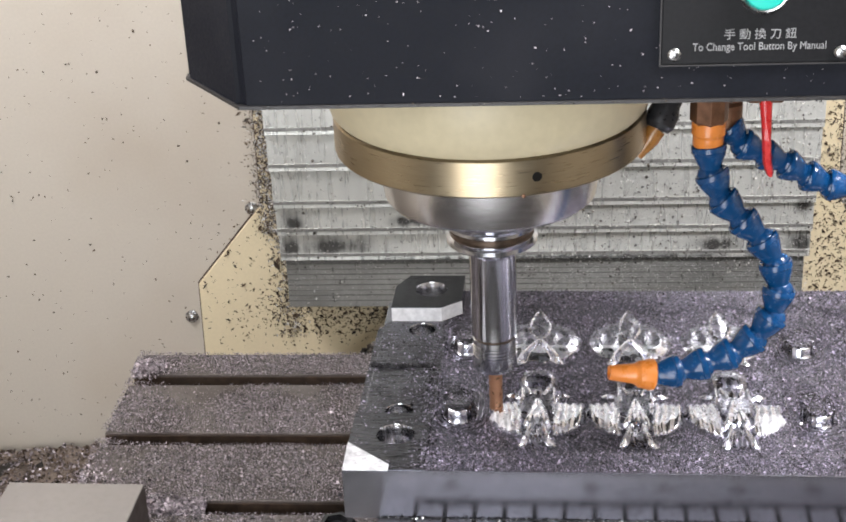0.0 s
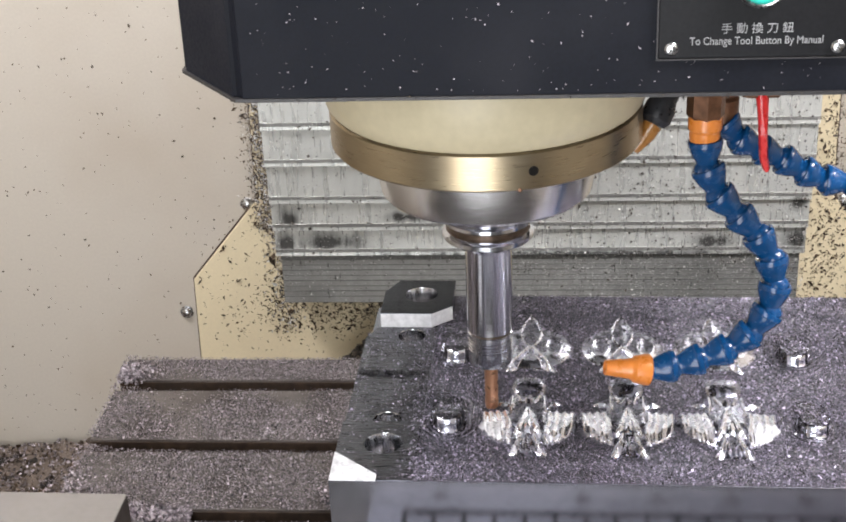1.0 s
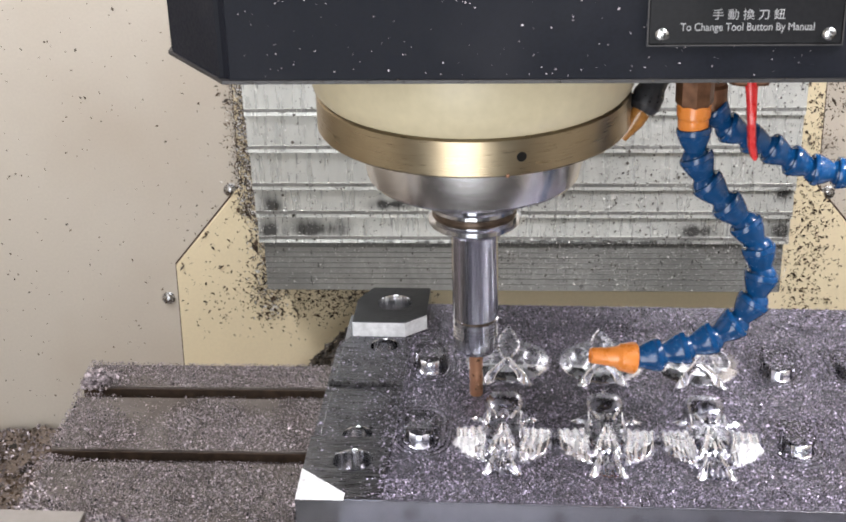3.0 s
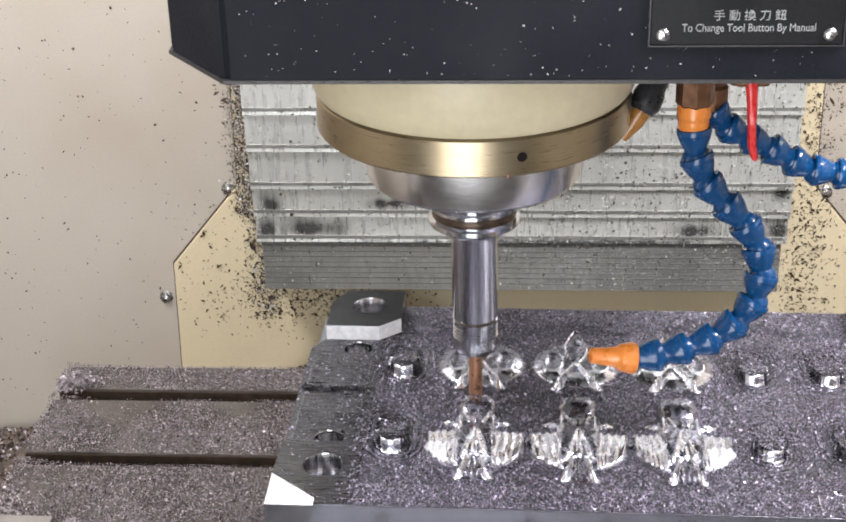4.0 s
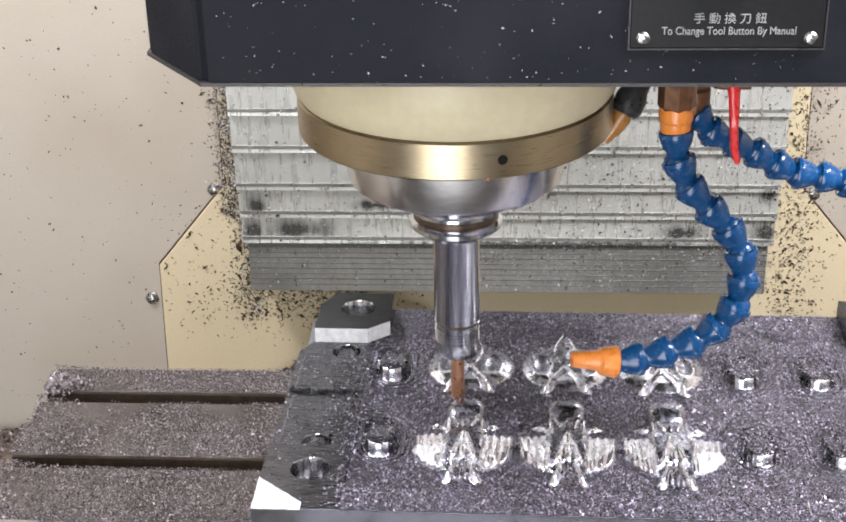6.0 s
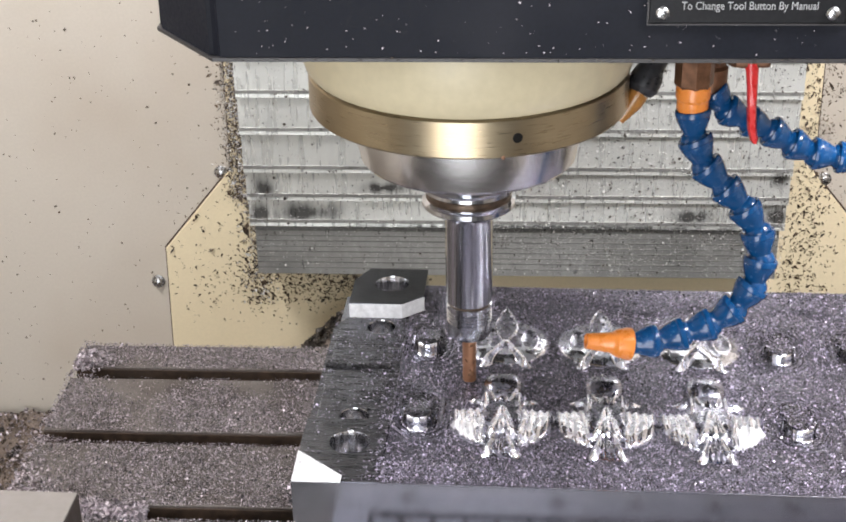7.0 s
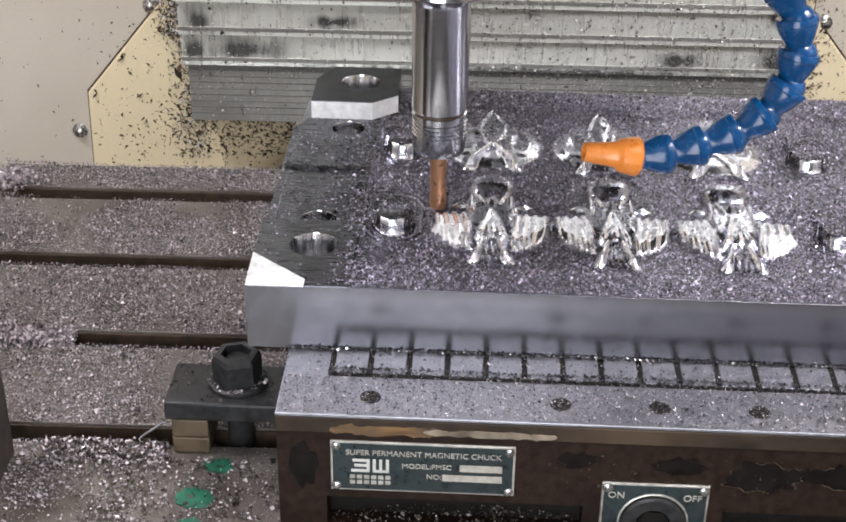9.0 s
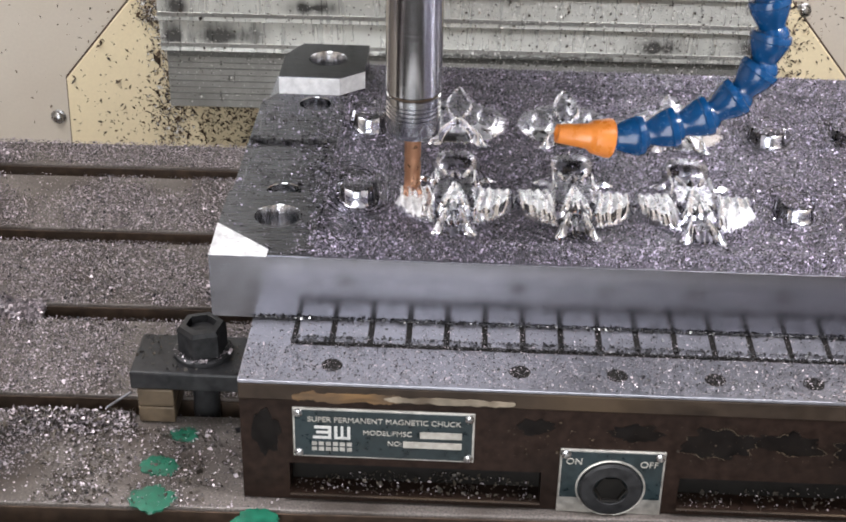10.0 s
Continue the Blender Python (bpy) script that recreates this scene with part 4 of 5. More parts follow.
    p = p[(p[:, 1] < -0.117) | (rng.random(n) < 0.35)]
    k = rng.random(len(p)) < 0.55
    flakes("chip_dust", p[k], 0.00032, chip_steel, c, "fine steel chips", 0.55)
    flakes("chip_dust", p[~k][:11000], 0.00042, chip_dark, c, "fine dark chips", 0.55)
    n = 2200
    e = np.stack([rng.uniform(-0.0565, 0.33, n), np.where(rng.random(n) < 0.55, -0.1150, -0.1105) + rng.normal(0, 0.0007, n), CZ + 0.0012 + 0.0006 * rng.random(n)], 1)
    flakes("edge_chip_dust", e, 0.0007, chip_dark, c, "", 0.7)
    n = 420
    for x0, x1 in ((-0.0520, 0.0780), (0.1550, 0.33)):
        q = rng.uniform(-1, 1, n)
        d = rng.random(n)
        top = 0.0080 * np.clip(1 - (q * 0.9 - 0.15) ** 2, 0, 1) * d
        e = np.stack([(x0 + x1) / 2 + (x1 - x0) / 2 * q, CY0 + 0.0005 + 0.0115 * d, 0.0052 + top], 1)
        flakes("recess_chip_dust", e[: n // 3], 0.0006, chip_steel, c, "heap of steel chips in the recess", 0.8, (0, -0.7, 0.7))
        flakes("recess_chip_dust", e[n // 3 :], 0.0008, chip_brown, c, "", 0.8, (0, -0.7, 0.7))
    for x, z, w, hgt in ((0.172, 0.048, 0.020, 0.010), (0.208, 0.050, 0.017, 0.008), (0.128, 0.053, 0.013, 0.006), (0.254, 0.047, 0.022, 0.009), (0.075, 0.055, 0.010, 0.005), (-0.066, 0.045, 0.007, 0.014), (0.30, 0.045, 0.02, 0.012)):
        bm = bmesh.new()
        ring = []
        for i in range(40):
            a = 2 * math.pi * i / 40
            f = 1 + 0.45 * noise.noise((3 * math.cos(a) + x * 90, 3 * math.sin(a), z * 50)) + 0.2 * noise.noise((9 * math.cos(a), 9 * math.sin(a), x * 90))
            ring.append((x + w * f * math.cos(a), z + hgt * f * math.sin(a)))
        for y0, grow in ((CY0 - 0.0003, 1.0),):
            face = bm.faces.new([bm.verts.new((p, y0, q)) for p, q in ring])
            ext = bmesh.ops.extrude_face_region(bm, geom=[face])["geom"]
            bmesh.ops.translate(bm, verts=[v for v in ext if isinstance(v, bmesh.types.BMVert)], vec=(0, 0.0006, 0))
        part("bare_patch", bm, worn_paint, c, "patch of flaked paint", smooth=0)
        if x > 0.15:
            rim = np.array([(p + (p2 - p) * k / 14, CY0 - 0.0006, q + (q2 - q) * k / 14) for (p, q), (p2, q2) in zip(ring, ring[1:]) for k in range(14) if noise.noise((p * 90, q * 90, x)) > 0.02])
            rim[:, (0, 2)] += rng.normal(0, 0.00018, (len(rim), 2))
            flakes("paint_edge", rim, 0.00018, spacer_rust, c, "pale broken edge of the paint", 0.2, (0, -1, 0))
    # bare scratches along the front
    n = 160
    e = np.stack([rng.uniform(0.05, 0.24, n), np.full(n, CY0 - 0.0004), 0.036 + 0.024 * rng.random(n) ** 1.5], 1)
    flakes("paint_wear", e, 0.0005, rust_band, c, "", 0.15, (0, -1, 0))
    MOVING.append(c)


magnetic_chuck()

# ---- workpiece ----
WX0, WX1, WY0, WY1 = -0.1005, 0.380, -0.0917, 0.190
FX0, FX1, FZ = -0.045, 0.325, 0.1085
FLOWERS = (0.030, 0.1005, 0.171)
CUPS = (-0.027, 0.2290, 0.2830)


def bell(a, w):
    return np.exp(-((a / w) ** 2))


def step(a, w):
    return 1 / (1 + np.exp(-np.clip(a / w, -40, 40)))


def round_top(q, h):
    return h * np.sqrt(np.clip(1 - q, 0, 1))


def front_flower(x, y):
    """Height in mm of the front row's relief and its tone (1 painted lit, 3 painted shaded); x, y in mm from its
    centre.
    """
    u = np.abs(x)
    # wings: a low dark petal with raised bright strokes that lean towards the legs
    low = -22.0 + 0.020 * np.clip(u - 14, 0, None) ** 2 + 0.10 * np.clip(u - 14, 0, None)
    petal = 6.0 * np.clip((y - low) / 5.0, 0, 1) ** 0.7 * step(0.5 - 0.08 * (u - 14) - y, 0.8) * step(34.5 - u, 0.8) * step(u - 9, 0.8)
    lean = u - 0.27 * (y + 2) - 0.006 * np.clip(-2 - y, 0, 40) ** 2 + 0.5 * np.sin(0.4 * y + 0.9 * x / 10)
    stroke = sum(bell(lean - c, w) for c, w in ((15.5, 1.7), (20.6, 2.0), (26.2, 2.2), (31.6, 2.2)))
    wing = petal + 4.2 * stroke * (petal > 1.0)
    # body: cheeks with a bright column on each side, slanted brows, a round nose, petals under it
    cheek = 9.0 * step(13.2 - u, 0.6) * step(y + 12, 1.0) * step(12 - y, 0.6)
    column = 12.5 * bell(u - 11.6, 2.3) * step(y + 1, 0.8) * step(11.5 - y, 0.6)
    brow = 13.0 * bell(u - 4.2 - 0.62 * (y - 4), 2.2) * step(y - 3.5, 0.6) * step(11.5 - y, 0.6)
    nose = round_top((x / 4.2) ** 2 + ((y - 7.5) / 5.0) ** 2, 13.0)
    w = 8.4 * np.clip((1.5 - y) / 18.0, 0, 1) + 0.6
    inside = step(w + 1.6 - u, 0.5) * step(y + 17, 0.5) * step(2 - y, 0.6)
    edge, core = bell(u - 0.80 * w, 1.9), bell(x, 1.9) * bell(y + 11.5, 4.5)
    fan = (10.0 + 3.6 * edge + 3.2 * core) * inside
    run = np.clip((-16.0 - y) / 13.0, 0, 1.2)
    legs = 11.5 * bell(u - 4.0 - 5.6 * run ** 1.3, 2.5) * step(-15.5 - y, 0.6) * step(y + 29, 0.8)
    rib = (6.4 + 1.0 * np.cos(x * 2 * math.pi / 3.6)) * step(-15 - y, 0.8) * step(y + 28, 1.2) * step(4.0 + 6.0 * run ** 1.3 - u, 0.6)
    dome = round_top((x / 14.5) ** 4 + ((y - 18) / 8.0) ** 2, 16.0)
    arm = 6.5 * bell(y - 6.5 - 0.10 * (u - 14), 1.1) * step(u - 14, 0.8) * step(22 - u, 1.2)
    parts = [wing, cheek, column, brow, nose, fan, legs, rib, dome, arm]
    h = np.maximum.reduce(parts)
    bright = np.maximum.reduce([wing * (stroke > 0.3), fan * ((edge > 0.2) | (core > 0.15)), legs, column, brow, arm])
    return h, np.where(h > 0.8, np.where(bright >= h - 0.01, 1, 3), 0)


def back_flower(x, y):
    """Height in mm of the rear row's relief and its tone, painted lit or shaded."""
    y = y / 1.12
    u = np.abs(x)
    r = np.hypot(u - 17.5, (y + 3) * 0.48)
    shield = 9.5 * np.clip(1.05 - (x / 31.5) ** 2 - ((y + 2) / 29.0) ** 2, 0, 0.55) ** 0.6
    ring = bell(r - 6.3, 1.5) * (shield > 2)
    lobe = shield + 1.1 * ring - 1.6 * bell(r, 3.6) * (shield > 2)
    lw = 9.0 * np.sin(np.clip((y + 9) / 44, 0, 1) * math.pi) ** 0.9
    leaf = (10.8 + 0.12 * (y + 9)) * np.clip((lw - u) / 0.9, 0, 1) * step(y + 9, 0.5)
    inner = step(lw - u - 1.5, 0.25)
    leaf = leaf - (3.0 + 0.2 * u) * inner
    ridge = (12.5 + 0.1 * np.clip(-y, 0, 30)) * bell(u - 1.4 - 0.57 * np.clip(-9 - y, 0, 60), 2.7) * step(-4 - y, 1.2) * step(y + 33, 1.0)
    h = np.maximum.reduce([lobe, leaf, ridge])
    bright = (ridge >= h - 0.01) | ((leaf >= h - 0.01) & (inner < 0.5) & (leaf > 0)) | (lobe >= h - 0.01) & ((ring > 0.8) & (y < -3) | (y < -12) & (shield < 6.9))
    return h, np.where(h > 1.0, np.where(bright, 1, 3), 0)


def post(x, y):
    """A raised long post with a top painted dark that falls to the rear, a near wall painted lit, two small bright
    ledges and turned rings at its foot.
    """
    r = np.hypot(x, y)
    run = np.clip(y, 0, 26)
    d = np.hypot(x, y - run)
    h = (11.0 - 0.30 * run) * step(10.2 - 0.06 * run - d, 0.35)
    ledge = 10.0 * step(2.8 - np.abs(np.abs(x) - 9.5), 0.15) * step(0.9 - np.abs(y - 5), 0.1)
    ring = np.clip(0.9 + 0.45 * np.cos(d * 2 * math.pi / 4.2), 0, 2) * step(24 - d, 1.5)
    top = np.maximum.reduce([h, ledge, ring])
    near = (r > 9.0) & (r < 12.0) & (y < -5.5) & (np.abs(x) < 6.8)
    return top, np.where(near | (ledge > 8), 1, np.where((d < 11.5) | (ring > 1.1) & (d < 23), 5, 0))


def field_height(x, y):
    """Height of the machined top over its plan, and its painted tone."""
    z = np.zeros_like(x)
    cut = np.zeros(x.shape, int)
    for cx in FLOWERS:
        for fn, cy, sy in ((front_flower, 0.0075, 1.80), (back_flower, 0.1070, 1.0)):
            h, c = fn((x - cx) * 1000, (y - cy) * 1000 / sy)
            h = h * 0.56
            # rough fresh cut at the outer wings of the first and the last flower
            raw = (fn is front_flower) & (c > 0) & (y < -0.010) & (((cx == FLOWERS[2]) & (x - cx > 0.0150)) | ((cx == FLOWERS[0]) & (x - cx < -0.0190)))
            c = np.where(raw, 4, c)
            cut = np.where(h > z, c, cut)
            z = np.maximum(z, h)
    for cx in CUPS:
        for cy in (-0.0085, 0.0905):
            h, c = post((x - cx) * 1000, (y - cy) * 1000)
            h = h * (1.0 if cx < 0 else 0.78)
            cut = np.where(h > z, c, cut)
            z = np.maximum(z, h)
    # raised front rim, with a fine line painted bright as its lit edge
    z = np.maximum(z, 9.3 * step(-0.0665 - y, 0.0004))
    edge = (np.abs(y + 0.0673) < 0.0007) & (x > -0.02) & (x < 0.2500) | (np.abs(x - 0.2495) < 0.0008) & (y < -0.0668) & (y > -0.0855)
    z, cut = np.where(edge, z + 0.5, z), np.where(edge, 1, cut)
    # the field runs up to the shelf beside it
    z = np.maximum(z, 4.4 * step(-0.0345 - x, 0.0035))
    # parting surface that waves along the rear
    wave = 0.158 + 0.006 * np.cos((x - 0.030) * 2 * math.pi / 0.0705)
    z = np.maximum(z, 2.5 * step(y - wave, 0.0015))
    return FZ + z * 0.001, cut


def contour(x, y):
    """Tool-path lines that run round flowers and posts, from -1 to 1."""
    d = np.full(x.shape, 1.0)
    for cx in FLOWERS:
        d = np.minimum(d, np.hypot(x - cx, (y + 0.008) * 0.8))
        d = np.minimum(d, np.hypot(x - cx, (y - 0.105) * 0.9))
    for cx in CUPS:
        for cy in (-0.0085, 0.0905):
            d = np.minimum(d, np.hypot(x - cx, y - cy) + 0.012)
    return np.cos(d * 2 * math.pi / 0.0058)


def workpiece():
    w = thing("mould_plate", (0.14, 0.03, CZ), "thick steel mould plate with milled flower cavities, held on the chuck", "workpiece")
    ztop = 0.1000
    part("base", box((WX0 + 0.0006, WY0 + 0.0006, CZ + 0.0009), (WX1, WY1 - 0.0006, ztop - 0.0003)), work_side, w, "ground steel sides")
    # field with its cavities
    st = 0.00075
    nx, ny = int((FX1 - FX0) / st), int((WY1 - WY0) / st)
    gx, gy = np.meshgrid(np.linspace(FX0, FX1, nx), np.linspace(WY0, WY1, ny))
    gz, cut = field_height(gx, gy)
    gz = np.maximum(gz, ztop + 0.0004)
    base = np.array(BASE[w])
    co = np.stack([gx, gy, gz], -1).reshape(-1, 3)
    border = np.concatenate([np.arange(nx), nx * np.arange(1, ny) + nx - 1, nx * (ny - 1) + np.arange(nx - 2, -1, -1), nx * np.arange(ny - 2, 0, -1)])
    low = co[border].copy()
    low[:, 2] = CZ + 0.0008
    idx = np.arange(nx * ny).reshape(ny, nx)
    quads = np.stack([idx[:-1, :-1], idx[:-1, 1:], idx[1:, 1:], idx[1:, :-1]], -1).reshape(-1, 4)
    nb = len(border)
    k = np.arange(nb)
    sides = np.stack([border, nx * ny + k, nx * ny + (k + 1) % nb, border[(k + 1) % nb]], 1)
    faces = np.concatenate([quads, sides])
    verts = np.concatenate([co, low]) - base
    me = bpy.data.meshes.new("cavity_field")
    me.vertices.add(len(verts))
    me.vertices.foreach_set("co", verts.ravel())
    me.loops.add(faces.size)
    me.loops.foreach_set("vertex_index", faces.ravel().astype(np.int32))
    me.polygons.add(len(faces))
    me.polygons.foreach_set("loop_start", np.arange(len(faces), dtype=np.int32) * 4)
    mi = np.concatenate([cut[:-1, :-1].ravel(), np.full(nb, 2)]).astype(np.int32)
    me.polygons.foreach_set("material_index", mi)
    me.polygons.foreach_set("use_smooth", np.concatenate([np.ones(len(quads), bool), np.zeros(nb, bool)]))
    for m in (work_dull, work_cut_lit, work_side, work_smooth_shade, work_bright, work_post_shade):
        me.materials.append(m)
    me.update(calc_edges=True)
    ob = new("cavity_field", me)
    ob.parent = w
    tagged(ob, "milled field with flower cavities painted in lit and shaded tones")
    # left shelf between the corner lugs
    part("shelf", prism([(WX0, -0.0188), (FX0 - 0.0002, -0.0188), (FX0 - 0.0002, 0.131), (-0.092, 0.131), (WX0, 0.115)], [(-0.0645, 0.1170, 0.0108), (-0.0705, -0.0078, 0.0104)], CZ + 0.0008, 0.1130), work_milled_dim, w, "dark milled shelf", smooth=0)
    part("shelf_line", box((-0.0985, 0.0560, 0.1130), (-0.050, 0.0578, 0.1134)), recess_black, w, smooth=0)
    for hx, hy, hr in ((-0.0645, 0.1170, 0.0108), (-0.0705, -0.0078, 0.0104)):
        part("shelf_bore", lathe([(hr, 0.1129), (hr - 0.0002, 0.1125), (hr - 0.0002, ztop + 0.001)], 36, Matrix.Translation((hx, hy, 0))), bore_streaks, w, "bore with painted reflection streaks")
    part("shelf_rib", box((-0.0962, -0.0170, 0.1130), (-0.0954, 0.113, 0.1134), 0.0002, 1), work_side, w)
    part("shelf_rib", box((-0.0530, 0.003, 0.1130), (-0.0523, 0.128, 0.1134), 0.0002, 1), work_side, w)
    # front lug with a bevelled corner
    xs = -0.0690

    # Tops and sides take separate painted tones of one steel, by facing.
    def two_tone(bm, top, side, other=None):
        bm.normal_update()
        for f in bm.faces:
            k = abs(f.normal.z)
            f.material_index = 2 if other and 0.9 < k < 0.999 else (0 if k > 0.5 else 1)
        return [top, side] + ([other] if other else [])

    bm = prism([(WX0, -0.0597), (xs, WY0 + 0.0075), (xs, WY0), (FX0 - 0.0002, WY0), (FX0 - 0.0002, -0.0190), (WX0, -0.0190)], [(-0.0685, -0.0470, 0.0135)], CZ + 0.0008, 0.1182)
    part("front_lug", bm, two_tone(bm, work_milled_dim, work_side), w, "dark milled corner lug with bore", smooth=0)
    bm = prism([(WX0, WY0), (xs - 0.0001, WY0), (xs - 0.0001, WY0 + 0.0074), (WX0, -0.0599)], [], CZ + 0.0008, 0.1182)
    for v in bm.verts:
        if v.co.z > 0.11:
            v.co.z = 0.1172 + 0.07 * (v.co.y - WY0)
    part("bevel_corner", bm, two_tone(bm, work_bright, work_side), w, "milled corner bevel, painted pale as if lit", smooth=0)
    part("front_lug_bore", lathe([(0.0135, 0.1180), (0.0133, 0.1175), (0.0133, ztop + 0.001)], 48, Matrix.Translation((-0.0685, -0.0470, 0))), bore_streaks, w, "bore with painted reflection streaks")
    for x0, x1, flip in ((-0.0905, -0.034, 1), (0.3137, 0.380, -1)):
        pts = [(-0.0905, 0.1308), (-0.0500, 0.1308), (-0.0340, 0.1445), (-0.0340, WY1 - 0.001), (-0.080, WY1 - 0.001), (-0.0905, 0.168)]
        if flip < 0:
            pts = [(0.2797 - x, y) for x, y in pts]
        cx = -0.0605 if flip > 0 else 0.2797 + 0.0605
        bm = prism(pts, [(cx, 0.1635, 0.0132)], 0.1095, 0.1258)
        part("rear_lug", bm, two_tone(bm, work_ground_dim, work_side), w, "raised corner lug with bore", smooth=0)
        part("lug_bore", lathe([(0.0132, 0.1256), (0.0130, 0.1251), (0.0130, 0.1095)], 48, Matrix.Translation((cx, 0.1635, 0))), bore_streaks, w, "bore with painted reflection streaks")
        for a, b in zip(pts, pts[1:3]):
            n = Vector((b[1] - a[1], a[0] - b[0], 0)).normalized()
            if n.y > 0:
                n = -n
            bm = bmesh.new()
            q = [(a[0], a[1], 0.1132), (b[0], b[1], 0.1132), (b[0], b[1], 0.1250), (a[0], a[1], 0.1250)]
            f = bm.faces.new([bm.verts.new(Vector(p) + n * 0.0003) for p in q])
            ext = bmesh.ops.extrude_face_region(bm, geom=[f])["geom"]
            bmesh.ops.translate(bm, verts=[v for v in ext if isinstance(v, bmesh.types.BMVert)], vec=-n * 0.002)
            part("lug_face", bm, lug_lit, w, "milled lug face, painted pale as if lit", smooth=0)
    # ground front face over the whole length, following the bevelled corner
    bm = bmesh.new()
    edge = [(WX0, CZ + 0.0008), (WX1, CZ + 0.0008), (WX1, 0.1090), (FX1, 0.1090), (FX1, 0.1176), (xs, 0.1178), (xs - 0.0002, 0.1171), (WX0, 0.1171)]
    f = bm.faces.new([bm.verts.new((x, WY0 - 0.0005, z)) for x, z in edge])
    ext = bmesh.ops.extrude_face_region(bm, geom=[f])["geom"]
    bmesh.ops.translate(bm, verts=[v for v in ext if isinstance(v, bmesh.types.BMVert)], vec=(0, 0.0008, 0))
    part("front_face", bm, work_side, w, "ground steel front face", smooth=0)
    part("under_lug", box((-0.0918, 0.1312, ztop), (FX0 - 0.0003, WY1 - 0.0005, 0.1094)), work_milled_dim, w, smooth=0)
    part("right_shelf", box((FX1 + 0.0003, WY0 + 0.0005, ztop), (WX1 - 0.0005, WY1 - 0.0005, 0.1093)), work_milled_dim, w, smooth=0)
    # chips lying on the field, thin where the cutter has just passed
    rng = np.random.default_rng(41)
    n = 300000
    x, y = rng.uniform(FX0 + 0.001, FX1, n), rng.uniform(WY0 + 0.0005, WY1 - 0.0005, n)
    z, cut = field_height(x, y)
    z = np.maximum(z, ztop + 0.0004)
    thin = 0.62 * step(-0.012 - x, 0.006)
    for cx in CUPS:
        for cy in (-0.0085, 0.0905):
            thin = np.maximum(thin, 0.7 * bell(np.hypot(x - cx, y - cy) - 0.015, 0.006))
    patch = np.array([noise.noise((p * 55, q * 55, 2)) for p, q in zip(x, y)])
    drop = np.clip(np.maximum(thin, 0.30 + 0.34 * contour(x, y) + 0.5 * patch), 0, 0.95)
    drop = np.where(y < -0.066, np.clip(0.15 + 0.6 * patch, 0, 0.6), drop)
    drop = np.where((cut == 1) | (cut == 4), 0.97, np.where((cut == 3) | (cut == 5), np.where(x > 0.2, 0.55, 0.82), drop))
    keep = rng.random(n) > drop
    p = np.stack([x, y, z + 0.0003 + 0.0008 * rng.random(n)], 1)[keep]
    a = int(len(p) * 0.55)
    flakes("chip_dust", p[:a], 0.00042, chip_violet, w, "fine violet-grey steel chips", 0.8)
    flakes("chip_dust", p[a : int(len(p) * 0.987)], 0.00042, chip_dark, w, "fine dark steel chips", 0.8)
    flakes("chip_dust", p[int(len(p) * 0.987) :], 0.00045, chip_bright, w, "fine shiny steel chips", 0.8)
    # chips that spill from the field over the shelf and the front lug
    n = 15000
    x, y = rng.uniform(WX0 + 0.001, FX0 + 0.004, n), rng.uniform(WY0 + 0.001, 0.13, n)
    lug = y < -0.019
    k = rng.random(n) < np.where(lug, 0.85 * step(x + 0.052, 0.003) + 0.06, 0.26 + 0.65 * step(x + 0.058, 0.006)) * (0.75 + 0.35 * np.cos((x + 0.9 * np.abs(y - 0.04)) * 900))
    for hx, hy, hr in ((-0.0645, 0.1170, 0.0114), (-0.0705, -0.0078, 0.0110), (-0.0685, -0.0470, 0.0141)):
        k &= np.hypot(x - hx, y - hy) > hr
    k &= ~(lug & (y < -0.0597 - (x - WX0) * 0.78) & (x < xs + 0.001))
    p = np.stack([x, y, np.where(lug, 0.1185, 0.1133) + 0.0004 * rng.random(n)], 1)[k]
    flakes("shelf_chip_dust", p[::2], 0.0005, chip_violet, w, "", 0.7)
    flakes("shelf_chip_dust", p[1::2], 0.0005, chip_dark, w, "", 0.7)
    # dark chips packed along the joint with the chuck, to draw its dark gap line
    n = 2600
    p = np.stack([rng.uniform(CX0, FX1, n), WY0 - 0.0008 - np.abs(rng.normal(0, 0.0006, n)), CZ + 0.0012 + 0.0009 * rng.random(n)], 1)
    flakes("joint_chip_dust", p, 0.0006, chip_dark, w, "dark chips along the joint, drawing its gap line", 0.8)
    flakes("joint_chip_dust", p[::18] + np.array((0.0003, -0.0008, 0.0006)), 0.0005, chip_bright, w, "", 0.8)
    n = 260
    p = np.stack([rng.uniform(-0.098, -0.050, n), 0.0569 + rng.normal(0, 0.0012, n), np.full(n, 0.1137)], 1)
    flakes("line_chip_dust", p, 0.0012, chip_dark, w, "", 0.9)
    MOVING.append(w)


workpiece()


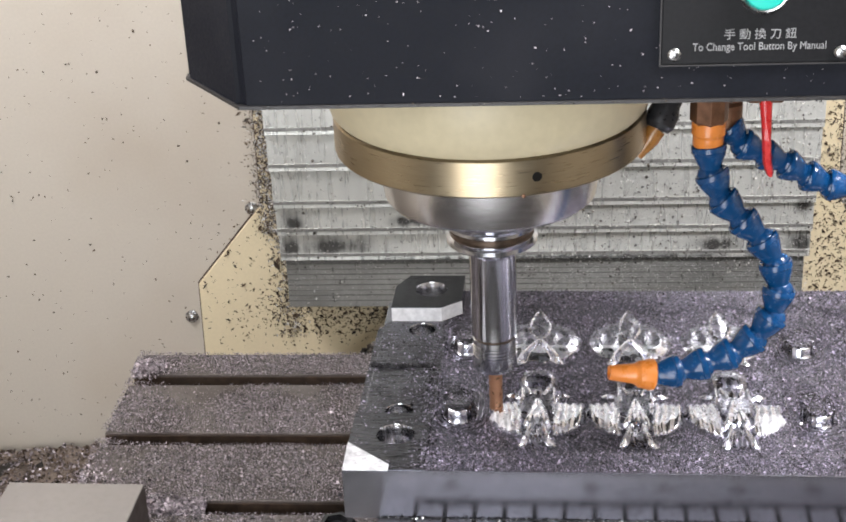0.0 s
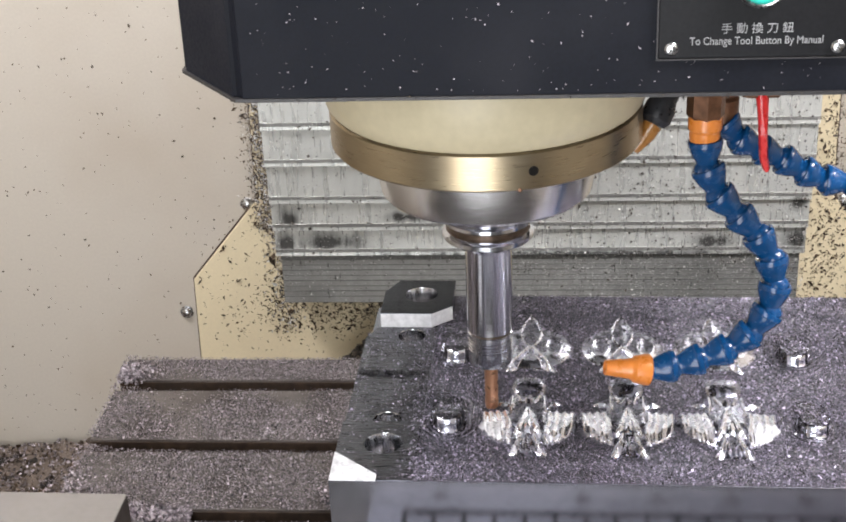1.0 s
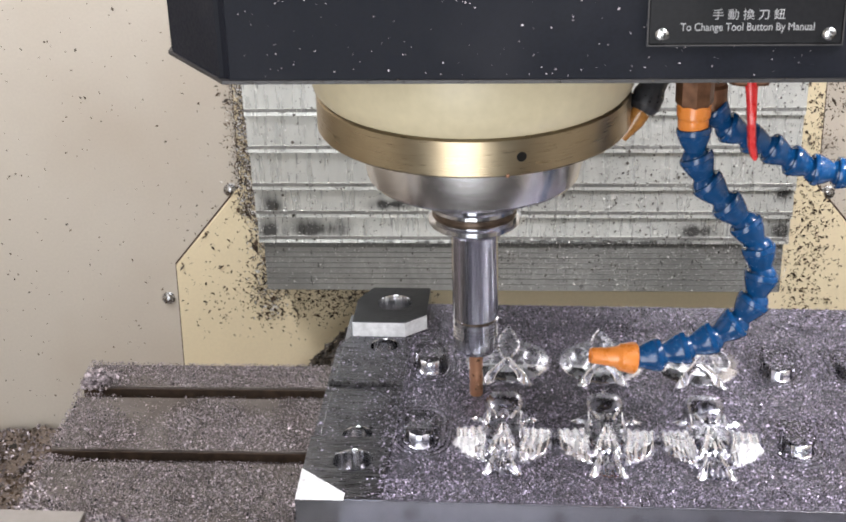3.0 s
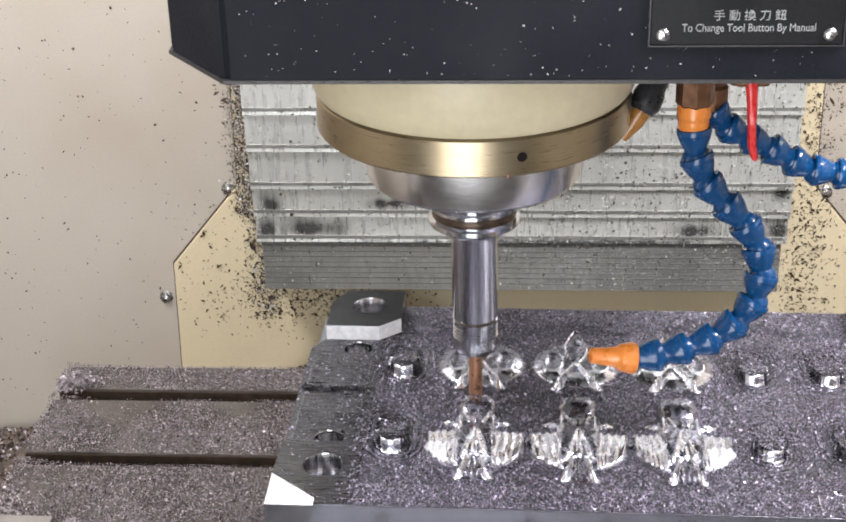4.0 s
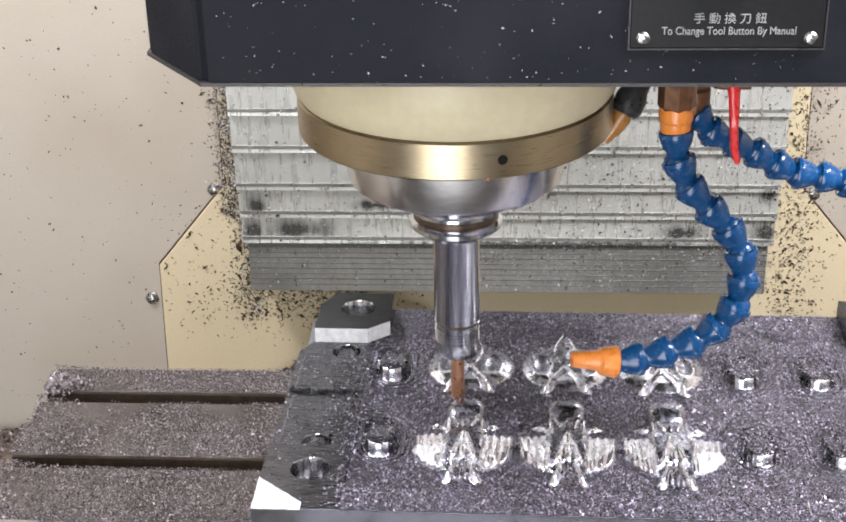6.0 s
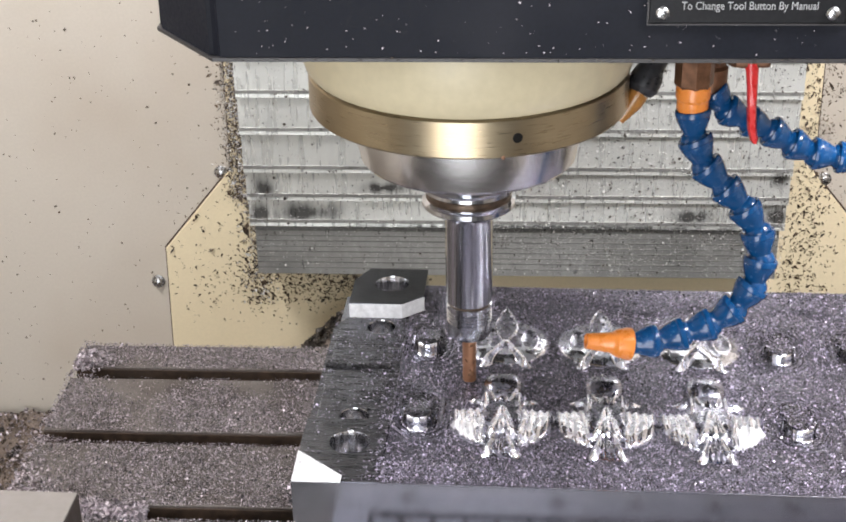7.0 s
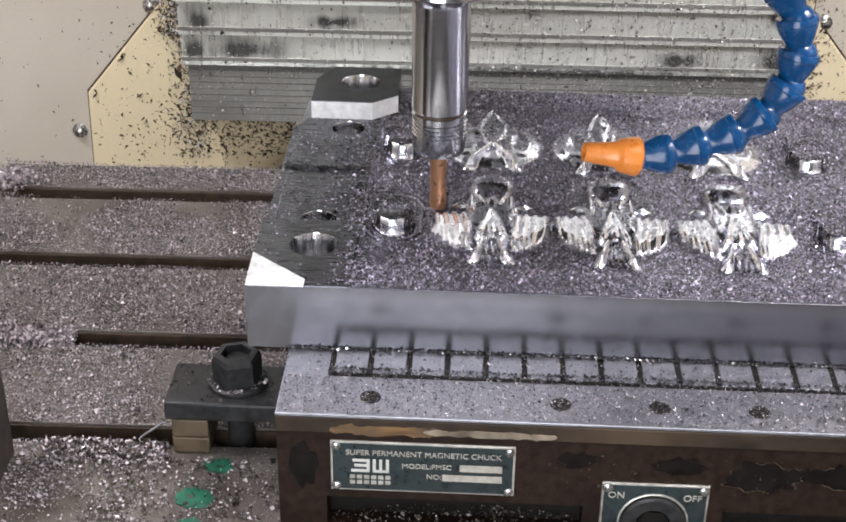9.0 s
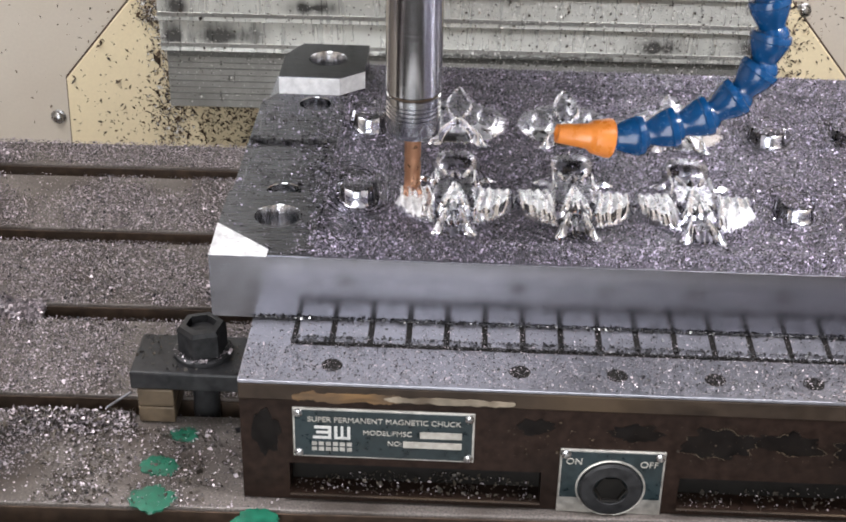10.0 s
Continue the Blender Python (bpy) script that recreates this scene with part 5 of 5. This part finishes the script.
def clamp():
    c = thing("strap_clamp", (-0.12, -0.06, 0), "black steel strap clamp with hexagon nut and rusty spacer block", "clamp")
    part("strap", box((-0.1535, -0.0885, 0.0240), (CX0 - 0.0006, -0.0480, 0.0360), 0.0015), clamp_black, c)
    part("washer", lathe([(0.009, 0.0361), (0.0170, 0.0361), (0.0170, 0.0385), (0.0155, 0.0395), (0.009, 0.0395)], 32, Matrix.Translation((-0.1145, -0.066, 0))), clamp_black, c)
    part("nut", lathe([(0.0085, 0.0396), (0.0146, 0.0396), (0.0146, 0.0400), (0.0143, 0.0412), (0.0143, 0.0535), (0.0128, 0.0560), (0.0090, 0.0565), (0.0086, 0.0500)], 6, Matrix.Translation((-0.1145, -0.066, 0)) @ pose(0, 0, 0, 0, 0, 18)), clamp_black, c, "tall black hexagon nut", smooth=20)
    part("stud", lathe([(0, 0.0525), (0.0070, 0.0525), (0.0078, 0.0515), (0.0078, -0.030), (0, -0.030)], 24, Matrix.Translation((-0.1145, -0.066, 0))), clamp_black, c)
    part("spacer", box((-0.1500, -0.0880, 0.0008), (-0.1290, -0.0600, 0.0116), 0.001), spacer_rust, c, "rusty spacer block")
    part("spacer", box((-0.1500, -0.0880, 0.0120), (-0.1290, -0.0600, 0.0238), 0.001), spacer_rust, c, "rusty spacer block")
    rng = np.random.default_rng(51)
    n = 260
    p = np.stack([rng.uniform(-0.152, -0.082, n), rng.uniform(-0.087, -0.049, n), 0.0362 + 0.0004 * rng.random(n)], 1)
    p = p[np.hypot(p[:, 0] + 0.1145, p[:, 1] + 0.066) > 0.0175]
    a = rng.uniform(0, 2 * math.pi, n)
    r = rng.uniform(0.0128, 0.0170, n)
    ring = np.stack([-0.1145 + r * np.cos(a), -0.066 + r * np.sin(a), np.full(n, 0.0398)], 1)
    flakes("chip_dust", p, 0.0007, chip_brown, c, "dark chips on the strap", 0.6)
    flakes("chip_dust", ring[:120], 0.0007, chip_steel, c, "", 0.7)
    MOVING.append(c)


clamp()


def sliver():
    s = thing("metal_sliver", (-0.165, -0.074, 0.001), "thin grey steel sliver lying across a table slot", "metal scrap")
    bm = box((-0.0095, -0.0009, 0), (0.0095, 0.0009, 0.0012), 0.0004, 1)
    bmesh.ops.transform(bm, matrix=pose(-0.1640, -0.0690, 0.0012, 0, -4, 52), verts=bm.verts)
    part("strip", bm, chuck_steel, s)
    MOVING.append(s)


sliver()


def stop_block():
    b = thing("steel_block", (-0.30, -0.12, 0), "dark steel block with chalked 9.8, standing on the table", "steel block")
    x0, x1, y0, y1, z1 = -0.335, -0.2385, -0.1440, -0.0935, 0.1050
    part("block", box((x0, y0, 0.0006), (x1, y1, z1 - 0.0012), 0.001), block_side, b)
    part("ground_top", box((x0 + 0.0004, y0 + 0.0004, z1 - 0.0011), (x1 - 0.0004, y1 - 0.0004, z1), 0.0003, 1), block_top, b, "pale ground top face")
    for poly in ([(-0.2708 + 0.0058 * math.cos(a), 0.0838 + 0.0062 * math.sin(a)) for a in np.linspace(0.5, 6.0, 20)] + [(-0.2650, 0.0895), (-0.2648, 0.0760), (-0.2636, 0.0600)],
                 [(-0.2482 - 0.0066 * math.sin(2 * a) - 0.0006 * math.cos(a), 0.0772 + 0.0142 * math.cos(a)) for a in np.linspace(0, 2 * math.pi, 44)],
                 [(-0.2584, 0.0640), (-0.2576, 0.0640)]):
        bm = bmesh.new()
        w = 0.0015 if len(poly) > 2 else 0.002
        prev = None
        for i, (px, pz) in enumerate(poly):
            q, r = poly[max(i - 1, 0)], poly[min(i + 1, len(poly) - 1)]
            n = Vector((-(r[1] - q[1]), 0, r[0] - q[0])).normalized() * w * (1 + 0.12 * noise.noise((px * 900, pz * 900, 0)))
            y = y0 - 0.0003 - 0.00001 * i
            row = [bm.verts.new((px - n.x, y, pz - n.z)), bm.verts.new((px, y - 0.0003, pz)), bm.verts.new((px + n.x, y, pz + n.z))]
            if prev:
                bm.faces.new((prev[0], row[0], row[1], prev[1]))
                bm.faces.new((prev[1], row[1], row[2], prev[2]))
            prev = row
        part("chalk_mark", bm, chalk, b, "white chalk figure", smooth=0)
    MOVING.append(b)


stop_block()


def motions():
    """The table carries chuck, plate, clamp and block past the fixed spindle."""
    feed = [(0, -0.0001, 0.0010), (0.5, 0.0030, -0.0101), (1, -0.0036, -0.0177), (1.5, 0.0016, -0.0276), (2, -0.0018, -0.0382), (2.5, -0.0046, -0.0476), (4, -0.0286, -0.0604), (4.5, -0.0385, -0.0553), (5, -0.0406, -0.0528), (5.5, -0.0320, -0.0612), (6.8, -0.0112, -0.0532), (7, -0.0063, -0.0498), (7.5, -0.0021, -0.0396), (8, 0.0026, -0.0312), (8.5, -0.0009, -0.0242), (9, 0.0017, -0.0182), (9.5, 0.0014, -0.0065), (10, -0.0047, -0.0064)]
    for ob in MOVING:
        x, y, z = BASE[ob]
        turn = 0 if ob.name.startswith("machine_table") else -1.05      # turned, and shifted below, to fit the camera's view
        a = radians(turn)
        px, py = -0.05 + (x + 0.05) * math.cos(a) - y * math.sin(a), (x + 0.05) * math.sin(a) + y * math.cos(a)
        px += 0.0022 if ob.name.startswith(("magnetic_chuck", "strap_clamp")) else 0
        walk(ob, [(t, pose(px + dx, py + dy, z, 0, 0, turn)) for t, dx, dy in feed])


motions()
